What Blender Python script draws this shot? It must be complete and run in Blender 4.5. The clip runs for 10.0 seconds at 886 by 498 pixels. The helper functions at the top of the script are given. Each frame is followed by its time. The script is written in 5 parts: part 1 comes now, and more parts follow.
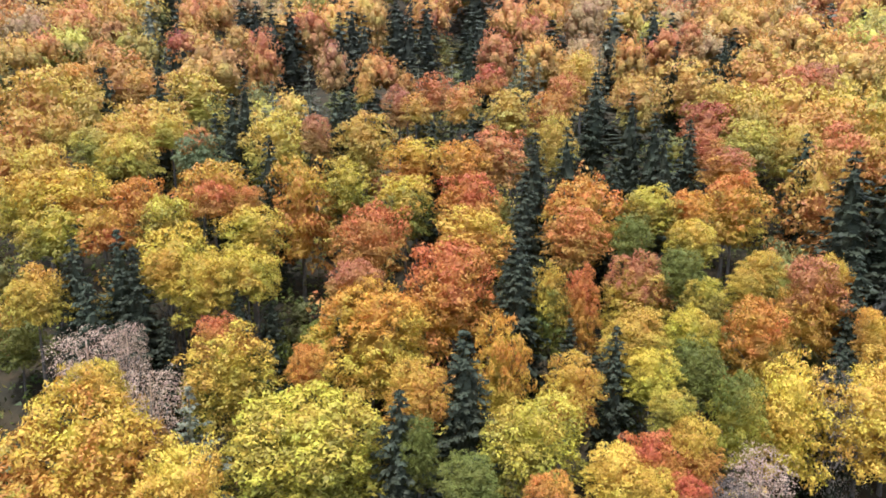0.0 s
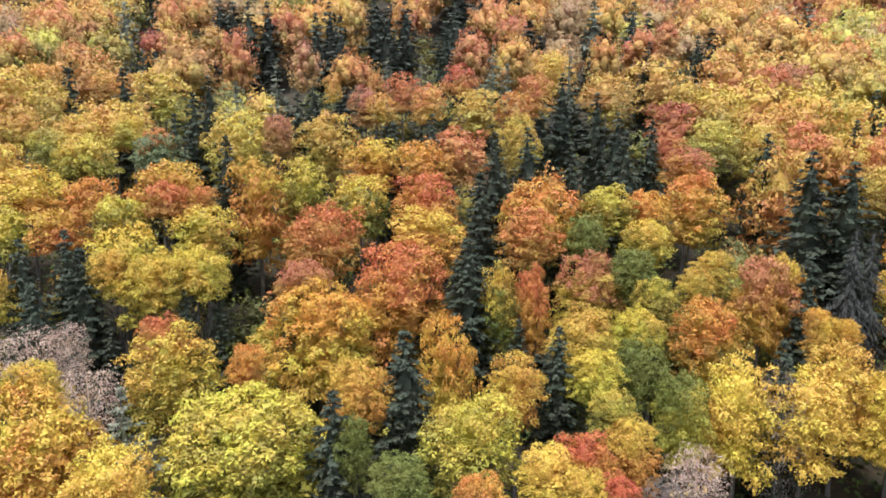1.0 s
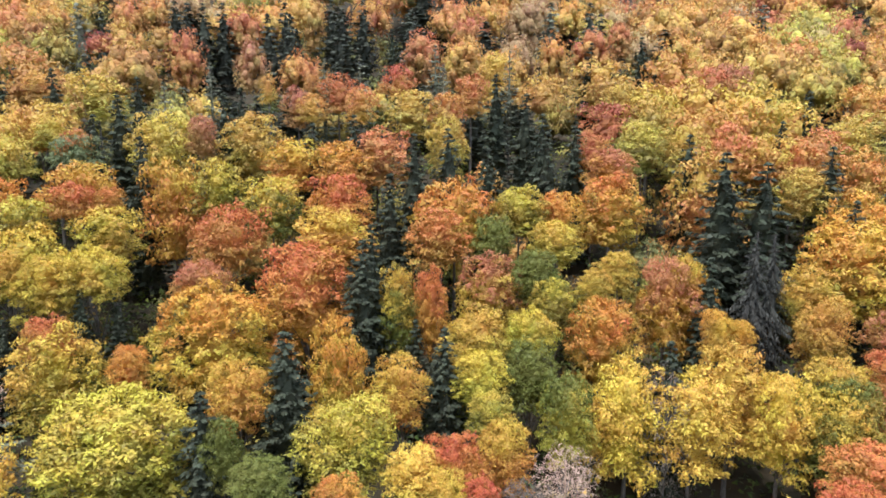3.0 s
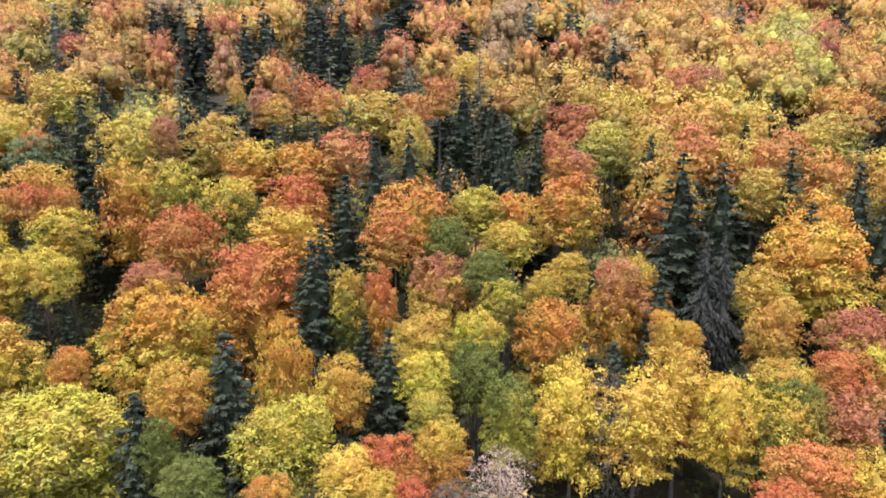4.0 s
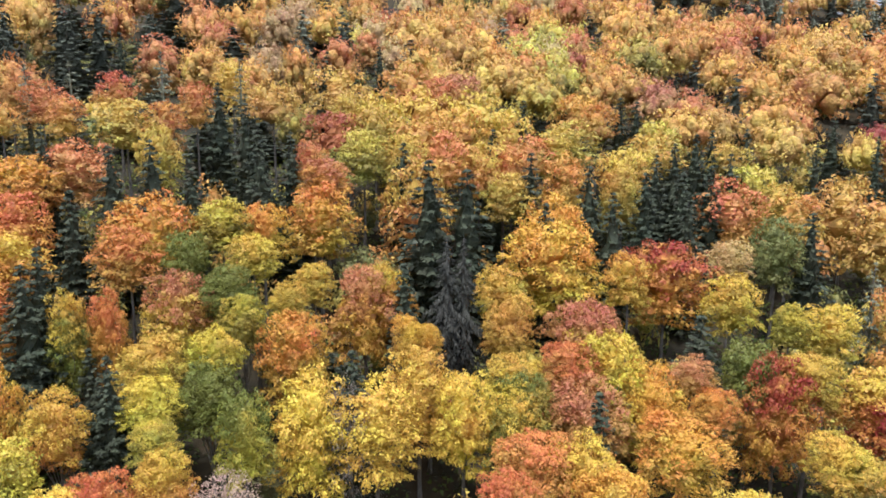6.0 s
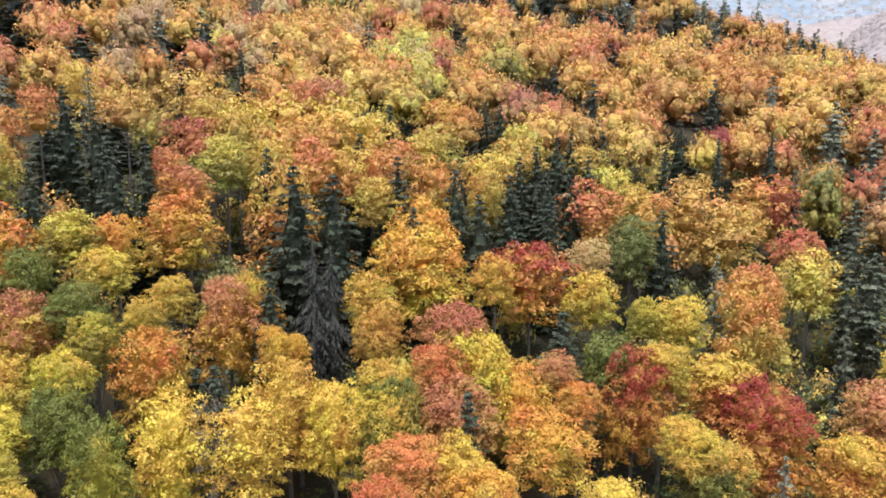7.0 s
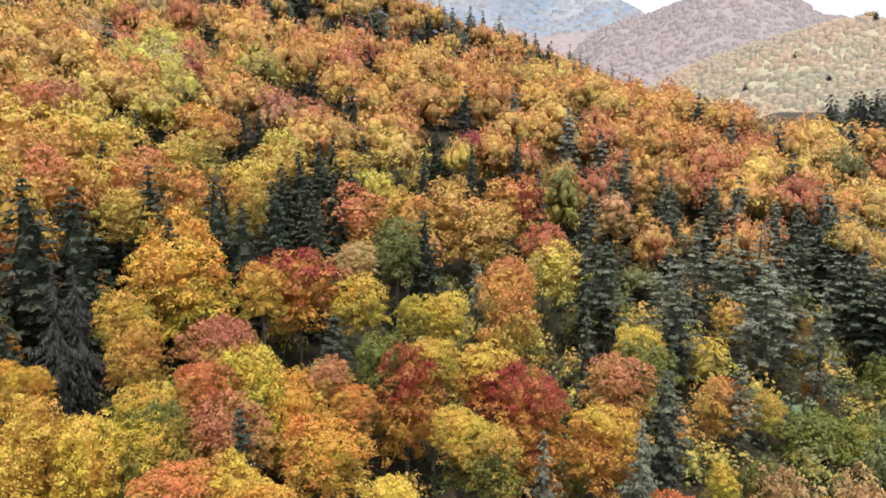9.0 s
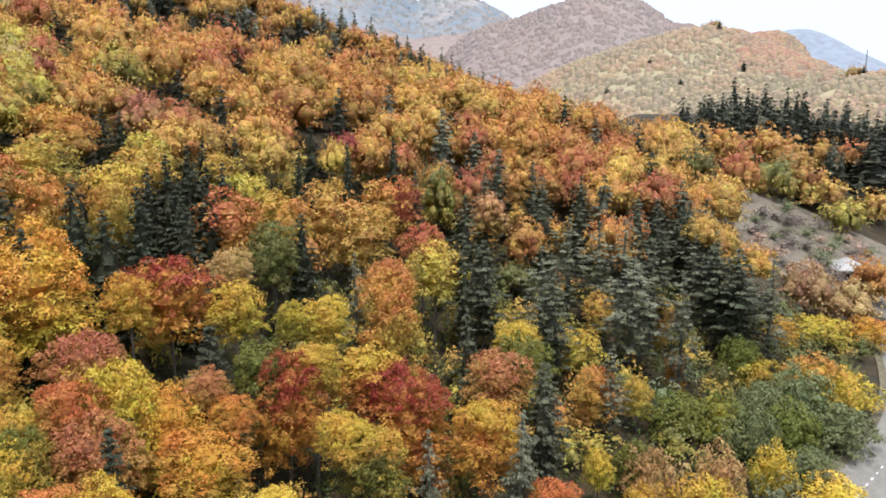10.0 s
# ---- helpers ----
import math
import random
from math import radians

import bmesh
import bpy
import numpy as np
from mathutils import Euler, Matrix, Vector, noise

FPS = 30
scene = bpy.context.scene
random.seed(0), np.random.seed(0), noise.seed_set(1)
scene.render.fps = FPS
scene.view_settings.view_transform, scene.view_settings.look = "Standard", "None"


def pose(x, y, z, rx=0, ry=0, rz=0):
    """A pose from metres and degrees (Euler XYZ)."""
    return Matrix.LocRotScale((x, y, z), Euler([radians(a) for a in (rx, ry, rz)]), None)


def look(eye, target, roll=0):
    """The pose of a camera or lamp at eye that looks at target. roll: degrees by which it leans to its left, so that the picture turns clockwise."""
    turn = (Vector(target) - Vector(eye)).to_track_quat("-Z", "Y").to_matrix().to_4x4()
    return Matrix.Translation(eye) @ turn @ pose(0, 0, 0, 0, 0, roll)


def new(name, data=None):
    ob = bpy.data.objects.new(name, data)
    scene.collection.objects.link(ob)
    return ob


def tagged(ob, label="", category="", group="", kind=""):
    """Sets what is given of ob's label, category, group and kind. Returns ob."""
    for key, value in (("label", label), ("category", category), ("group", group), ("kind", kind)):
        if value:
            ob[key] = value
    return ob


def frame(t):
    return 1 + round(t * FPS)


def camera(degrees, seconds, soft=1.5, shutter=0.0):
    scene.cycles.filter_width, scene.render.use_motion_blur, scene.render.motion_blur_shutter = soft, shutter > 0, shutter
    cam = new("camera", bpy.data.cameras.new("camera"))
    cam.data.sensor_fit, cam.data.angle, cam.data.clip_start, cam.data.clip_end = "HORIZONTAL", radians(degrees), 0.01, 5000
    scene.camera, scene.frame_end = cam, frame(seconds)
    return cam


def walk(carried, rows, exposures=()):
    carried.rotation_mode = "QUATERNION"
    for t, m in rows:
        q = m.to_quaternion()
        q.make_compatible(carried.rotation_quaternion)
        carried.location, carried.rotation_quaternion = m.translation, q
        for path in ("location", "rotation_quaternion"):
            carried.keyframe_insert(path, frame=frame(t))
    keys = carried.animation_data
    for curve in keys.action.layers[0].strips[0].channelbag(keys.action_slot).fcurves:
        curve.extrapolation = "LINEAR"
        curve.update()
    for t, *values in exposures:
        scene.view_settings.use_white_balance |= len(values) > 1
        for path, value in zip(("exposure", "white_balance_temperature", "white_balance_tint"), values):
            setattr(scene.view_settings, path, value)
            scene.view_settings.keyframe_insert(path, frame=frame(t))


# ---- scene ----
cam = camera(62.0, 10.0, soft=1.7)
# seconds, x, y, z, yaw, pitch: a level slide to the right, then a slow turn to the right
ROWS = [
    (0.0, 0.0, 0.0, 60.0, 0.0, -11.67),
    (0.5, 2.41, 0.05, 59.97, 0.0, -11.64),
    (1.0, 4.82, 0.09, 59.94, 0.0, -11.61),
    (1.5, 7.24, 0.12, 59.92, 0.0, -11.59),
    (2.0, 9.63, 0.15, 59.9, 0.0, -11.56),
    (2.5, 12.02, 0.16, 59.88, -0.01, -11.53),
    (4.0, 19.2, 0.14, 59.95, -0.03, -11.49),
    (4.5, 21.45, 0.13, 60.04, -1.66, -11.43),
    (5.0, 23.5, 0.1, 60.08, -5.25, -11.3),
    (5.5, 25.19, -0.05, 60.15, -9.7, -11.16),
    (7.0, 27.41, -0.37, 60.52, -24.13, -10.84),
    (7.5, 27.67, -0.4, 60.57, -28.67, -10.74),
    (8.0, 27.76, -0.48, 60.6, -33.16, -10.68),
    (8.5, 27.82, -0.5, 60.61, -37.81, -10.6),
    (9.0, 27.81, -0.5, 60.61, -42.13, -10.53),
    (9.5, 27.78, -0.5, 60.6, -46.71, -10.45),
    (10.0, 27.72, -0.5, 60.6, -51.71, -10.39),
]
walk(cam, [(t, pose(x, y, z, 90 + pitch, 0, yaw)) for t, x, y, z, yaw, pitch in ROWS],
     exposures=[(0.0, 0.2, 5950, 10), (5.5, 0.21, 6000, 10), (8.0, 0.12, 6250, 10), (10.0, -0.22, 6500, 10)])

# ---- world and sun: a bright, even overcast ----
SUN_UP, SUN_ROUND = 76.0, 215.0
world = bpy.data.worlds.new("overcast_sky")
scene.world = world
world.use_nodes = True
wn, wl = world.node_tree.nodes, world.node_tree.links
wn.clear()
sky = wn.new("ShaderNodeTexSky")
sky.sky_type, sky.sun_disc = "NISHITA", False
sky.sun_elevation, sky.sun_rotation = radians(SUN_UP), radians(SUN_ROUND)
sky.air_density, sky.dust_density = 1.0, 4.0
dim = wn.new("ShaderNodeMix")
dim.data_type, dim.blend_type = "RGBA", "MULTIPLY"
dim.inputs[0].default_value = 1.0
dim.inputs[7].default_value = (0.1, 0.1, 0.1, 1)
cloud = wn.new("ShaderNodeMix")
cloud.data_type = "RGBA"
cloud.inputs[0].default_value = 0.8
cloud.inputs[7].default_value = (1.36, 1.49, 1.78, 1)
back = wn.new("ShaderNodeBackground")
back.inputs[1].default_value = 1.0
wout = wn.new("ShaderNodeOutputWorld")
wl.new(sky.outputs[0], dim.inputs[6])
wl.new(dim.outputs[2], cloud.inputs[6])
wl.new(cloud.outputs[2], back.inputs[0])
wl.new(back.outputs[0], wout.inputs[0])

sun = new("sun", bpy.data.lights.new("sun", "SUN"))
sun.data.energy, sun.data.angle, sun.data.color = 4.9, radians(16), (1.0, 0.97, 0.93)
_dir = Vector((math.sin(radians(SUN_ROUND)) * math.cos(radians(SUN_UP)), math.cos(radians(SUN_ROUND)) * math.cos(radians(SUN_UP)), math.sin(radians(SUN_UP))))
sun.matrix_world = look(_dir * 200 + Vector((0, 0, 100)), (0, 0, 100))


# ---- materials ----
def nodes_of(name):
    m = bpy.data.materials.new(name)
    m.use_nodes = True
    m.node_tree.nodes.clear()
    return m, m.node_tree.nodes, m.node_tree.links


def ramp(nt, stops):
    r = nt.new("ShaderNodeValToRGB")
    el = r.color_ramp.elements
    el[0].position, el[0].color = stops[0][0], (*stops[0][1], 1)
    el[1].position, el[1].color = stops[-1][0], (*stops[-1][1], 1)
    for p, c in stops[1:-1]:
        el.new(p).color = (*c, 1)
    return r


def mixed(nt, lk, fac, a, b, mode="MIX"):
    m = nt.new("ShaderNodeMix")
    m.data_type, m.blend_type = "RGBA", mode
    for sock, v in ((m.inputs[0], fac), (m.inputs[6], a), (m.inputs[7], b)):
        if isinstance(v, bpy.types.NodeSocket):
            lk.new(v, sock)
        elif isinstance(v, tuple):
            sock.default_value = (*v, 1)
        else:
            sock.default_value = v
    return m.outputs[2]


def sums(nt, lk, op, a, b):
    m = nt.new("ShaderNodeMath")
    m.operation = op
    for sock, v in zip(m.inputs, (a, b)):
        if isinstance(v, bpy.types.NodeSocket):
            lk.new(v, sock)
        else:
            sock.default_value = v
    return m.outputs[0]


def spread(nt, lk, v, lo, hi):
    m = nt.new("ShaderNodeMapRange")
    m.clamp = True
    lk.new(v, m.inputs[0])
    m.inputs[1].default_value, m.inputs[2].default_value = lo, hi
    return m.outputs[0]


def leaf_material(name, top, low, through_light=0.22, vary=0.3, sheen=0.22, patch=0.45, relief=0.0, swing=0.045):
    """Foliage: a crown's top and lower parts differ in colour; boughs, sprays and single leaves vary."""
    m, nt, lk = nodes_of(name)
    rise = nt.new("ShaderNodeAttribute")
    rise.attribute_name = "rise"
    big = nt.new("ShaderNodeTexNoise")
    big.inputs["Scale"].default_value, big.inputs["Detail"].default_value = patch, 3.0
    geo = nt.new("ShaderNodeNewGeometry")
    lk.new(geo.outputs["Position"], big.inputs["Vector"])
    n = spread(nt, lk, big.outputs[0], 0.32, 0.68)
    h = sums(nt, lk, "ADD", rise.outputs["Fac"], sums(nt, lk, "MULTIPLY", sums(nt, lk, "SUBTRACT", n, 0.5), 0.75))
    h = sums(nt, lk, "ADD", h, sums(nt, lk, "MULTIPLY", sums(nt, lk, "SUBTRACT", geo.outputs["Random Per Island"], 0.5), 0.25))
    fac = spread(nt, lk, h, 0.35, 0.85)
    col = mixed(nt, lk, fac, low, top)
    info = nt.new("ShaderNodeObjectInfo")
    hsv = nt.new("ShaderNodeHueSaturation")
    lk.new(col, hsv.inputs["Color"])
    hue = sums(nt, lk, "ADD", sums(nt, lk, "MULTIPLY", sums(nt, lk, "SUBTRACT", info.outputs["Random"], 0.5), 0.022),
               sums(nt, lk, "MULTIPLY", sums(nt, lk, "SUBTRACT", geo.outputs["Random Per Island"], 0.5), 0.03))
    tone = nt.new("ShaderNodeAttribute")
    tone.attribute_name = "tone"
    hue = sums(nt, lk, "ADD", hue, sums(nt, lk, "MULTIPLY", tone.outputs["Fac"], 0.012))
    turn = nt.new("ShaderNodeTexNoise")
    turn.inputs["Scale"].default_value, turn.inputs["Detail"].default_value = 0.27, 4.0
    lk.new(geo.outputs["Position"], turn.inputs["Vector"])
    hue = sums(nt, lk, "ADD", hue, sums(nt, lk, "MULTIPLY", sums(nt, lk, "SUBTRACT", spread(nt, lk, turn.outputs[0], 0.3, 0.7), 0.53), swing))
    lk.new(sums(nt, lk, "ADD", hue, 0.5), hsv.inputs["Hue"])
    fine = nt.new("ShaderNodeTexNoise")
    fine.inputs["Scale"].default_value, fine.inputs["Detail"].default_value = 1.6, 4.0
    lk.new(geo.outputs["Position"], fine.inputs["Vector"])
    val = sums(nt, lk, "ADD", sums(nt, lk, "MULTIPLY", geo.outputs["Random Per Island"], vary * 0.9),
               sums(nt, lk, "MULTIPLY", spread(nt, lk, fine.outputs[0], 0.34, 0.66), vary * 1.1))
    val = sums(nt, lk, "ADD", val, sums(nt, lk, "MULTIPLY", info.outputs["Random"], 0.16))
    val = sums(nt, lk, "ADD", val, sums(nt, lk, "MULTIPLY", tone.outputs["Fac"], 0.16))
    # woods with relief stand far off: value lifted for haze
    lk.new(sums(nt, lk, "ADD", val, (0.98 if relief else 0.9) - vary), hsv.inputs["Value"])
    col = hsv.outputs[0]
    bs = nt.new("ShaderNodeBsdfPrincipled")
    lk.new(col, bs.inputs["Base Color"])
    bs.inputs["Roughness"].default_value = 0.5
    bs.inputs["Specular IOR Level"].default_value = sheen
    if relief:
        rough = nt.new("ShaderNodeTexNoise")
        rough.inputs["Scale"].default_value, rough.inputs["Detail"].default_value = 1.7, 4.0
        lk.new(geo.outputs["Position"], rough.inputs["Vector"])
        bp = nt.new("ShaderNodeBump")
        bp.inputs["Distance"].default_value = relief
        lk.new(rough.outputs[0], bp.inputs["Height"])
        lk.new(bp.outputs[0], bs.inputs["Normal"])
    tr = nt.new("ShaderNodeBsdfTranslucent")
    lk.new(col, tr.inputs[0])
    mx = nt.new("ShaderNodeMixShader")
    mx.inputs[0].default_value = through_light
    lk.new(bs.outputs[0], mx.inputs[1])
    lk.new(tr.outputs[0], mx.inputs[2])
    out = nt.new("ShaderNodeOutputMaterial")
    lk.new(mx.outputs[0], out.inputs[0])
    return m


TINT = {
    "y": (0.59, 0.385, 0.062), "o": (0.62, 0.292, 0.057), "r": (0.54, 0.172, 0.062), "m": (0.33, 0.064, 0.038), "v": (0.45, 0.172, 0.085),
    "g": (0.53, 0.405, 0.060), "G": (0.165, 0.172, 0.036), "l": (0.68, 0.46, 0.082), "p": (0.52, 0.36, 0.27),
    "a": (0.59, 0.335, 0.070), "t": (0.46, 0.29, 0.12), "H": (0.175, 0.20, 0.088),
    "s": (0.20, 0.165, 0.135), "k": (0.33, 0.29, 0.045), "q": (0.40, 0.26, 0.055), "c": (0.047, 0.054, 0.034), "e": (0.098, 0.104, 0.066), "n": (0.168, 0.170, 0.113), "d": (0.054, 0.053, 0.044),
}
# lower leaves turn later; darker k and q also paint shading under crown tops
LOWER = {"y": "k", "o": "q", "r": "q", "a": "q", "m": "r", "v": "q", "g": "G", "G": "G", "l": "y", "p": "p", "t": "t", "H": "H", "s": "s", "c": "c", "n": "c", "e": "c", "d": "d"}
WORDS = {"y": "golden yellow", "o": "orange", "r": "rust-red", "m": "dark crimson", "g": "yellow-green", "G": "green", "l": "pale lemon",
         "a": "ochre", "v": "dusty rose", "p": "thinning pinkish-brown", "t": "tan-brown", "H": "grey-green", "s": "grey-brown"}
_leaf = {}


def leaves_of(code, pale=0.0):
    """pale: how far distance haze is mixed into the leaf colour, for trees further off."""
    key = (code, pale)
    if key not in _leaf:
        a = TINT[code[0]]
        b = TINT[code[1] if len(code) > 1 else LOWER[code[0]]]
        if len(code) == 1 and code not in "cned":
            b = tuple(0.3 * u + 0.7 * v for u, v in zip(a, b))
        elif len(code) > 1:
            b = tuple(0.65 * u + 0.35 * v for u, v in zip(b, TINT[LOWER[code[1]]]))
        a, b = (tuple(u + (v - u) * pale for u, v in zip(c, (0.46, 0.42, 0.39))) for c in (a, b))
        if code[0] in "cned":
            # needles grow lighter towards the top of the crown
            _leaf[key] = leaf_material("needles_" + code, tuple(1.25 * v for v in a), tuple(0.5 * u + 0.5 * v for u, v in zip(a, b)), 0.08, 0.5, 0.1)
        else:
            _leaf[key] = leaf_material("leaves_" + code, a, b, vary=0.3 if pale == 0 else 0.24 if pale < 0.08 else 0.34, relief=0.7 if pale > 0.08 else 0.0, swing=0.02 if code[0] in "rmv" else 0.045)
    return _leaf[key]


def bark_material(name, dark, light):
    m, nt, lk = nodes_of(name)
    tc = nt.new("ShaderNodeTexCoord")
    mp = nt.new("ShaderNodeMapping")
    mp.inputs["Scale"].default_value = (3, 3, 0.6)
    lk.new(tc.outputs["Object"], mp.inputs[0])
    ns = nt.new("ShaderNodeTexNoise")
    ns.inputs["Scale"].default_value, ns.inputs["Detail"].default_value = 3.0, 6.0
    lk.new(mp.outputs[0], ns.inputs["Vector"])
    r = ramp(nt, [(0.3, dark), (0.7, light)])
    lk.new(ns.outputs[0], r.inputs[0])
    bp = nt.new("ShaderNodeBump")
    bp.inputs["Distance"].default_value = 0.04
    lk.new(ns.outputs[0], bp.inputs["Height"])
    bs = nt.new("ShaderNodeBsdfPrincipled")
    bs.inputs["Roughness"].default_value = 0.9
    lk.new(r.outputs[0], bs.inputs["Base Color"])
    lk.new(bp.outputs[0], bs.inputs["Normal"])
    out = nt.new("ShaderNodeOutputMaterial")
    lk.new(bs.outputs[0], out.inputs[0])
    return m


BEECH_BARK = bark_material("beech_bark", (0.07, 0.06, 0.05), (0.20, 0.18, 0.155))
PALE_BARK = bark_material("pale_ash_bark", (0.16, 0.14, 0.12), (0.36, 0.32, 0.29))
FIR_BARK = bark_material("fir_bark", (0.05, 0.042, 0.038), (0.17, 0.15, 0.135))


def plain_material(name, stops, scale, rough=0.9, bump=0.0, detail=8.0):
    m, nt, lk = nodes_of(name)
    geo = nt.new("ShaderNodeNewGeometry")
    ns = nt.new("ShaderNodeTexNoise")
    ns.inputs["Scale"].default_value, ns.inputs["Detail"].default_value, ns.inputs["Roughness"].default_value = scale, detail, 0.65
    lk.new(geo.outputs["Position"], ns.inputs["Vector"])
    r = ramp(nt, stops)
    lk.new(ns.outputs[0], r.inputs[0])
    bs = nt.new("ShaderNodeBsdfPrincipled")
    bs.inputs["Roughness"].default_value = rough
    lk.new(r.outputs[0], bs.inputs["Base Color"])
    if bump:
        bp = nt.new("ShaderNodeBump")
        bp.inputs["Distance"].default_value = bump
        lk.new(ns.outputs[0], bp.inputs["Height"])
        lk.new(bp.outputs[0], bs.inputs["Normal"])
    out = nt.new("ShaderNodeOutputMaterial")
    lk.new(bs.outputs[0], out.inputs[0])
    return m


# litter browns darkened to hold the deep shade under the trees
SHADED_LITTER = plain_material("shaded_leaf_litter", [(0.25, (0.016, 0.014, 0.008)), (0.45, (0.030, 0.024, 0.011)), (0.62, (0.052, 0.034, 0.014)), (0.8, (0.028, 0.032, 0.012))], 0.35, 0.95, 0.2)


BARE_SLOPE = plain_material("dry_grass_and_soil", [(0.3, (0.11, 0.093, 0.07)), (0.5, (0.17, 0.145, 0.11)), (0.72, (0.23, 0.20, 0.15))], 0.5, 0.95, 0.2)


def wooded_material(name, a, b, tree, patch):
    """Far woods seen as one cover: patches of two tints, speckled at the size of a tree."""
    m, nt, lk = nodes_of(name)
    geo = nt.new("ShaderNodeNewGeometry")
    big = nt.new("ShaderNodeTexNoise")
    big.inputs["Scale"].default_value, big.inputs["Detail"].default_value = 1 / patch, 5.0
    lk.new(geo.outputs["Position"], big.inputs["Vector"])
    col = mixed(nt, lk, spread(nt, lk, big.outputs[0], 0.35, 0.65), a, b)
    cell = nt.new("ShaderNodeTexVoronoi")
    cell.inputs["Scale"].default_value = 1 / tree
    lk.new(geo.outputs["Position"], cell.inputs["Vector"])
    hsv = nt.new("ShaderNodeHueSaturation")
    lk.new(col, hsv.inputs["Color"])
    dots = nt.new("ShaderNodeSeparateXYZ")
    lk.new(cell.outputs["Color"], dots.inputs[0])
    lk.new(sums(nt, lk, "ADD", 0.9, sums(nt, lk, "MULTIPLY", dots.outputs[0], 0.2)), hsv.inputs["Value"])
    lk.new(sums(nt, lk, "ADD", 0.485, sums(nt, lk, "MULTIPLY", dots.outputs[1], 0.03)), hsv.inputs["Hue"])
    bs = nt.new("ShaderNodeBsdfPrincipled")
    bs.inputs["Roughness"].default_value = 0.95
    bs.inputs["Specular IOR Level"].default_value = 0.1
    lk.new(hsv.outputs[0], bs.inputs["Base Color"])
    out = nt.new("ShaderNodeOutputMaterial")
    lk.new(bs.outputs[0], out.inputs[0])
    return m


# distance haze is painted into these covers: greyer, then bluer, further off
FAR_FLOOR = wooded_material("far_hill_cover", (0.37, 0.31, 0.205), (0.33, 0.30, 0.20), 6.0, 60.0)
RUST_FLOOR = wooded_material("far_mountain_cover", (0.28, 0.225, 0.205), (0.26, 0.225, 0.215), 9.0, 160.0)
HAZE_BLUE_FLOOR = wooded_material("distant_mountain_cover", (0.17, 0.21, 0.25), (0.29, 0.275, 0.27), 14.0, 130.0)
HAZE_PALE_FLOOR = wooded_material("furthest_mountain_cover", (0.235, 0.275, 0.335), (0.25, 0.285, 0.335), 30.0, 600.0)
ASPHALT = plain_material("worn_asphalt", [(0.3, (0.155, 0.147, 0.132)), (0.7, (0.25, 0.235, 0.212))], 0.8, 0.85, 0.01)
WHITE_LINE = plain_material("road_paint", [(0.35, (0.42, 0.42, 0.41)), (0.6, (0.72, 0.72, 0.70))], 2.0, 0.7)
VERGE = plain_material("dry_verge", [(0.3, (0.07, 0.06, 0.04)), (0.7, (0.19, 0.17, 0.10))], 1.2, 0.95, 0.05)
PLASTER = plain_material("pale_plaster", [(0.3, (0.42, 0.40, 0.37)), (0.7, (0.55, 0.53, 0.50))], 0.9, 0.9, 0.01)
SHEET = plain_material("pale_metal_roof", [(0.3, (0.32, 0.32, 0.31)), (0.7, (0.42, 0.41, 0.40))], 0.7, 0.6)
STEEL = plain_material("galvanised_steel", [(0.3, (0.22, 0.23, 0.25)), (0.7, (0.34, 0.35, 0.37))], 1.0, 0.6)
DARK_GLASS = plain_material("dark_window", [(0.3, (0.02, 0.022, 0.025)), (0.7, (0.04, 0.042, 0.045))], 0.5, 0.15)

# ---- the ground ----
# swells of the hillside: heights on a coarse plan, rows from the valley up the slope
SWELL_X, SWELL_Y, SWELL_R = (-80, -17, 46, 109, 172, 235, 298), (-20, 34, 88, 142, 196, 250), 62.0
SWELLS = (
    (9.2, 5.6, -0.5, 2, -13.1, -0.7, -14.5),
    (-35.4, -1.6, -25.8, -1.1, 8, -22, -11.7),
    (28.1, 7, 10.8, -18.6, -1.1, 15, 21.4),
    (-2.3, -27, 12.5, 12.3, -26.3, 2.6, -46.4),
    (-8, 19.6, -23.4, -7.2, 10.7, 28.8, -1.6),
    (12.4, -3.5, 8.4, 2, 0.1, -42.7, -23.1),
)
PLANE = (27.02, 5.97, 24.44)
# far hills: azimuth, distance, height, breadth across, depth along
FAR_HILLS = (
    (69.6, 720, 97, 124, 130), (74.2, 790, 103, 56, 110), (81.3, 620, 54, 60, 90), (88.0, 640, 60, 110, 110),
    (62.4, 1570, 255, 225, 260), (56.0, 1600, 215, 120, 240), (68.2, 1620, 205, 110, 240),
    (52.5, 2300, 372, 260, 400), (45.0, 2350, 440, 300, 400), (36.0, 2500, 520, 380, 420),
    (75.8, 4200, 428, 470, 400), (84.0, 4300, 262, 500, 400), (92.0, 4300, 262, 420, 400),
)
# the ridge behind the spur: azimuth and height of its crest
RIDGE_AZ, RIDGE_Z = (0, 20, 32, 37, 41, 44, 48, 52, 55, 57, 60, 64, 180, 200), (160, 132, 116, 111, 102, 95, 86, 74, 64, 59, 48, 36, 36, 160)


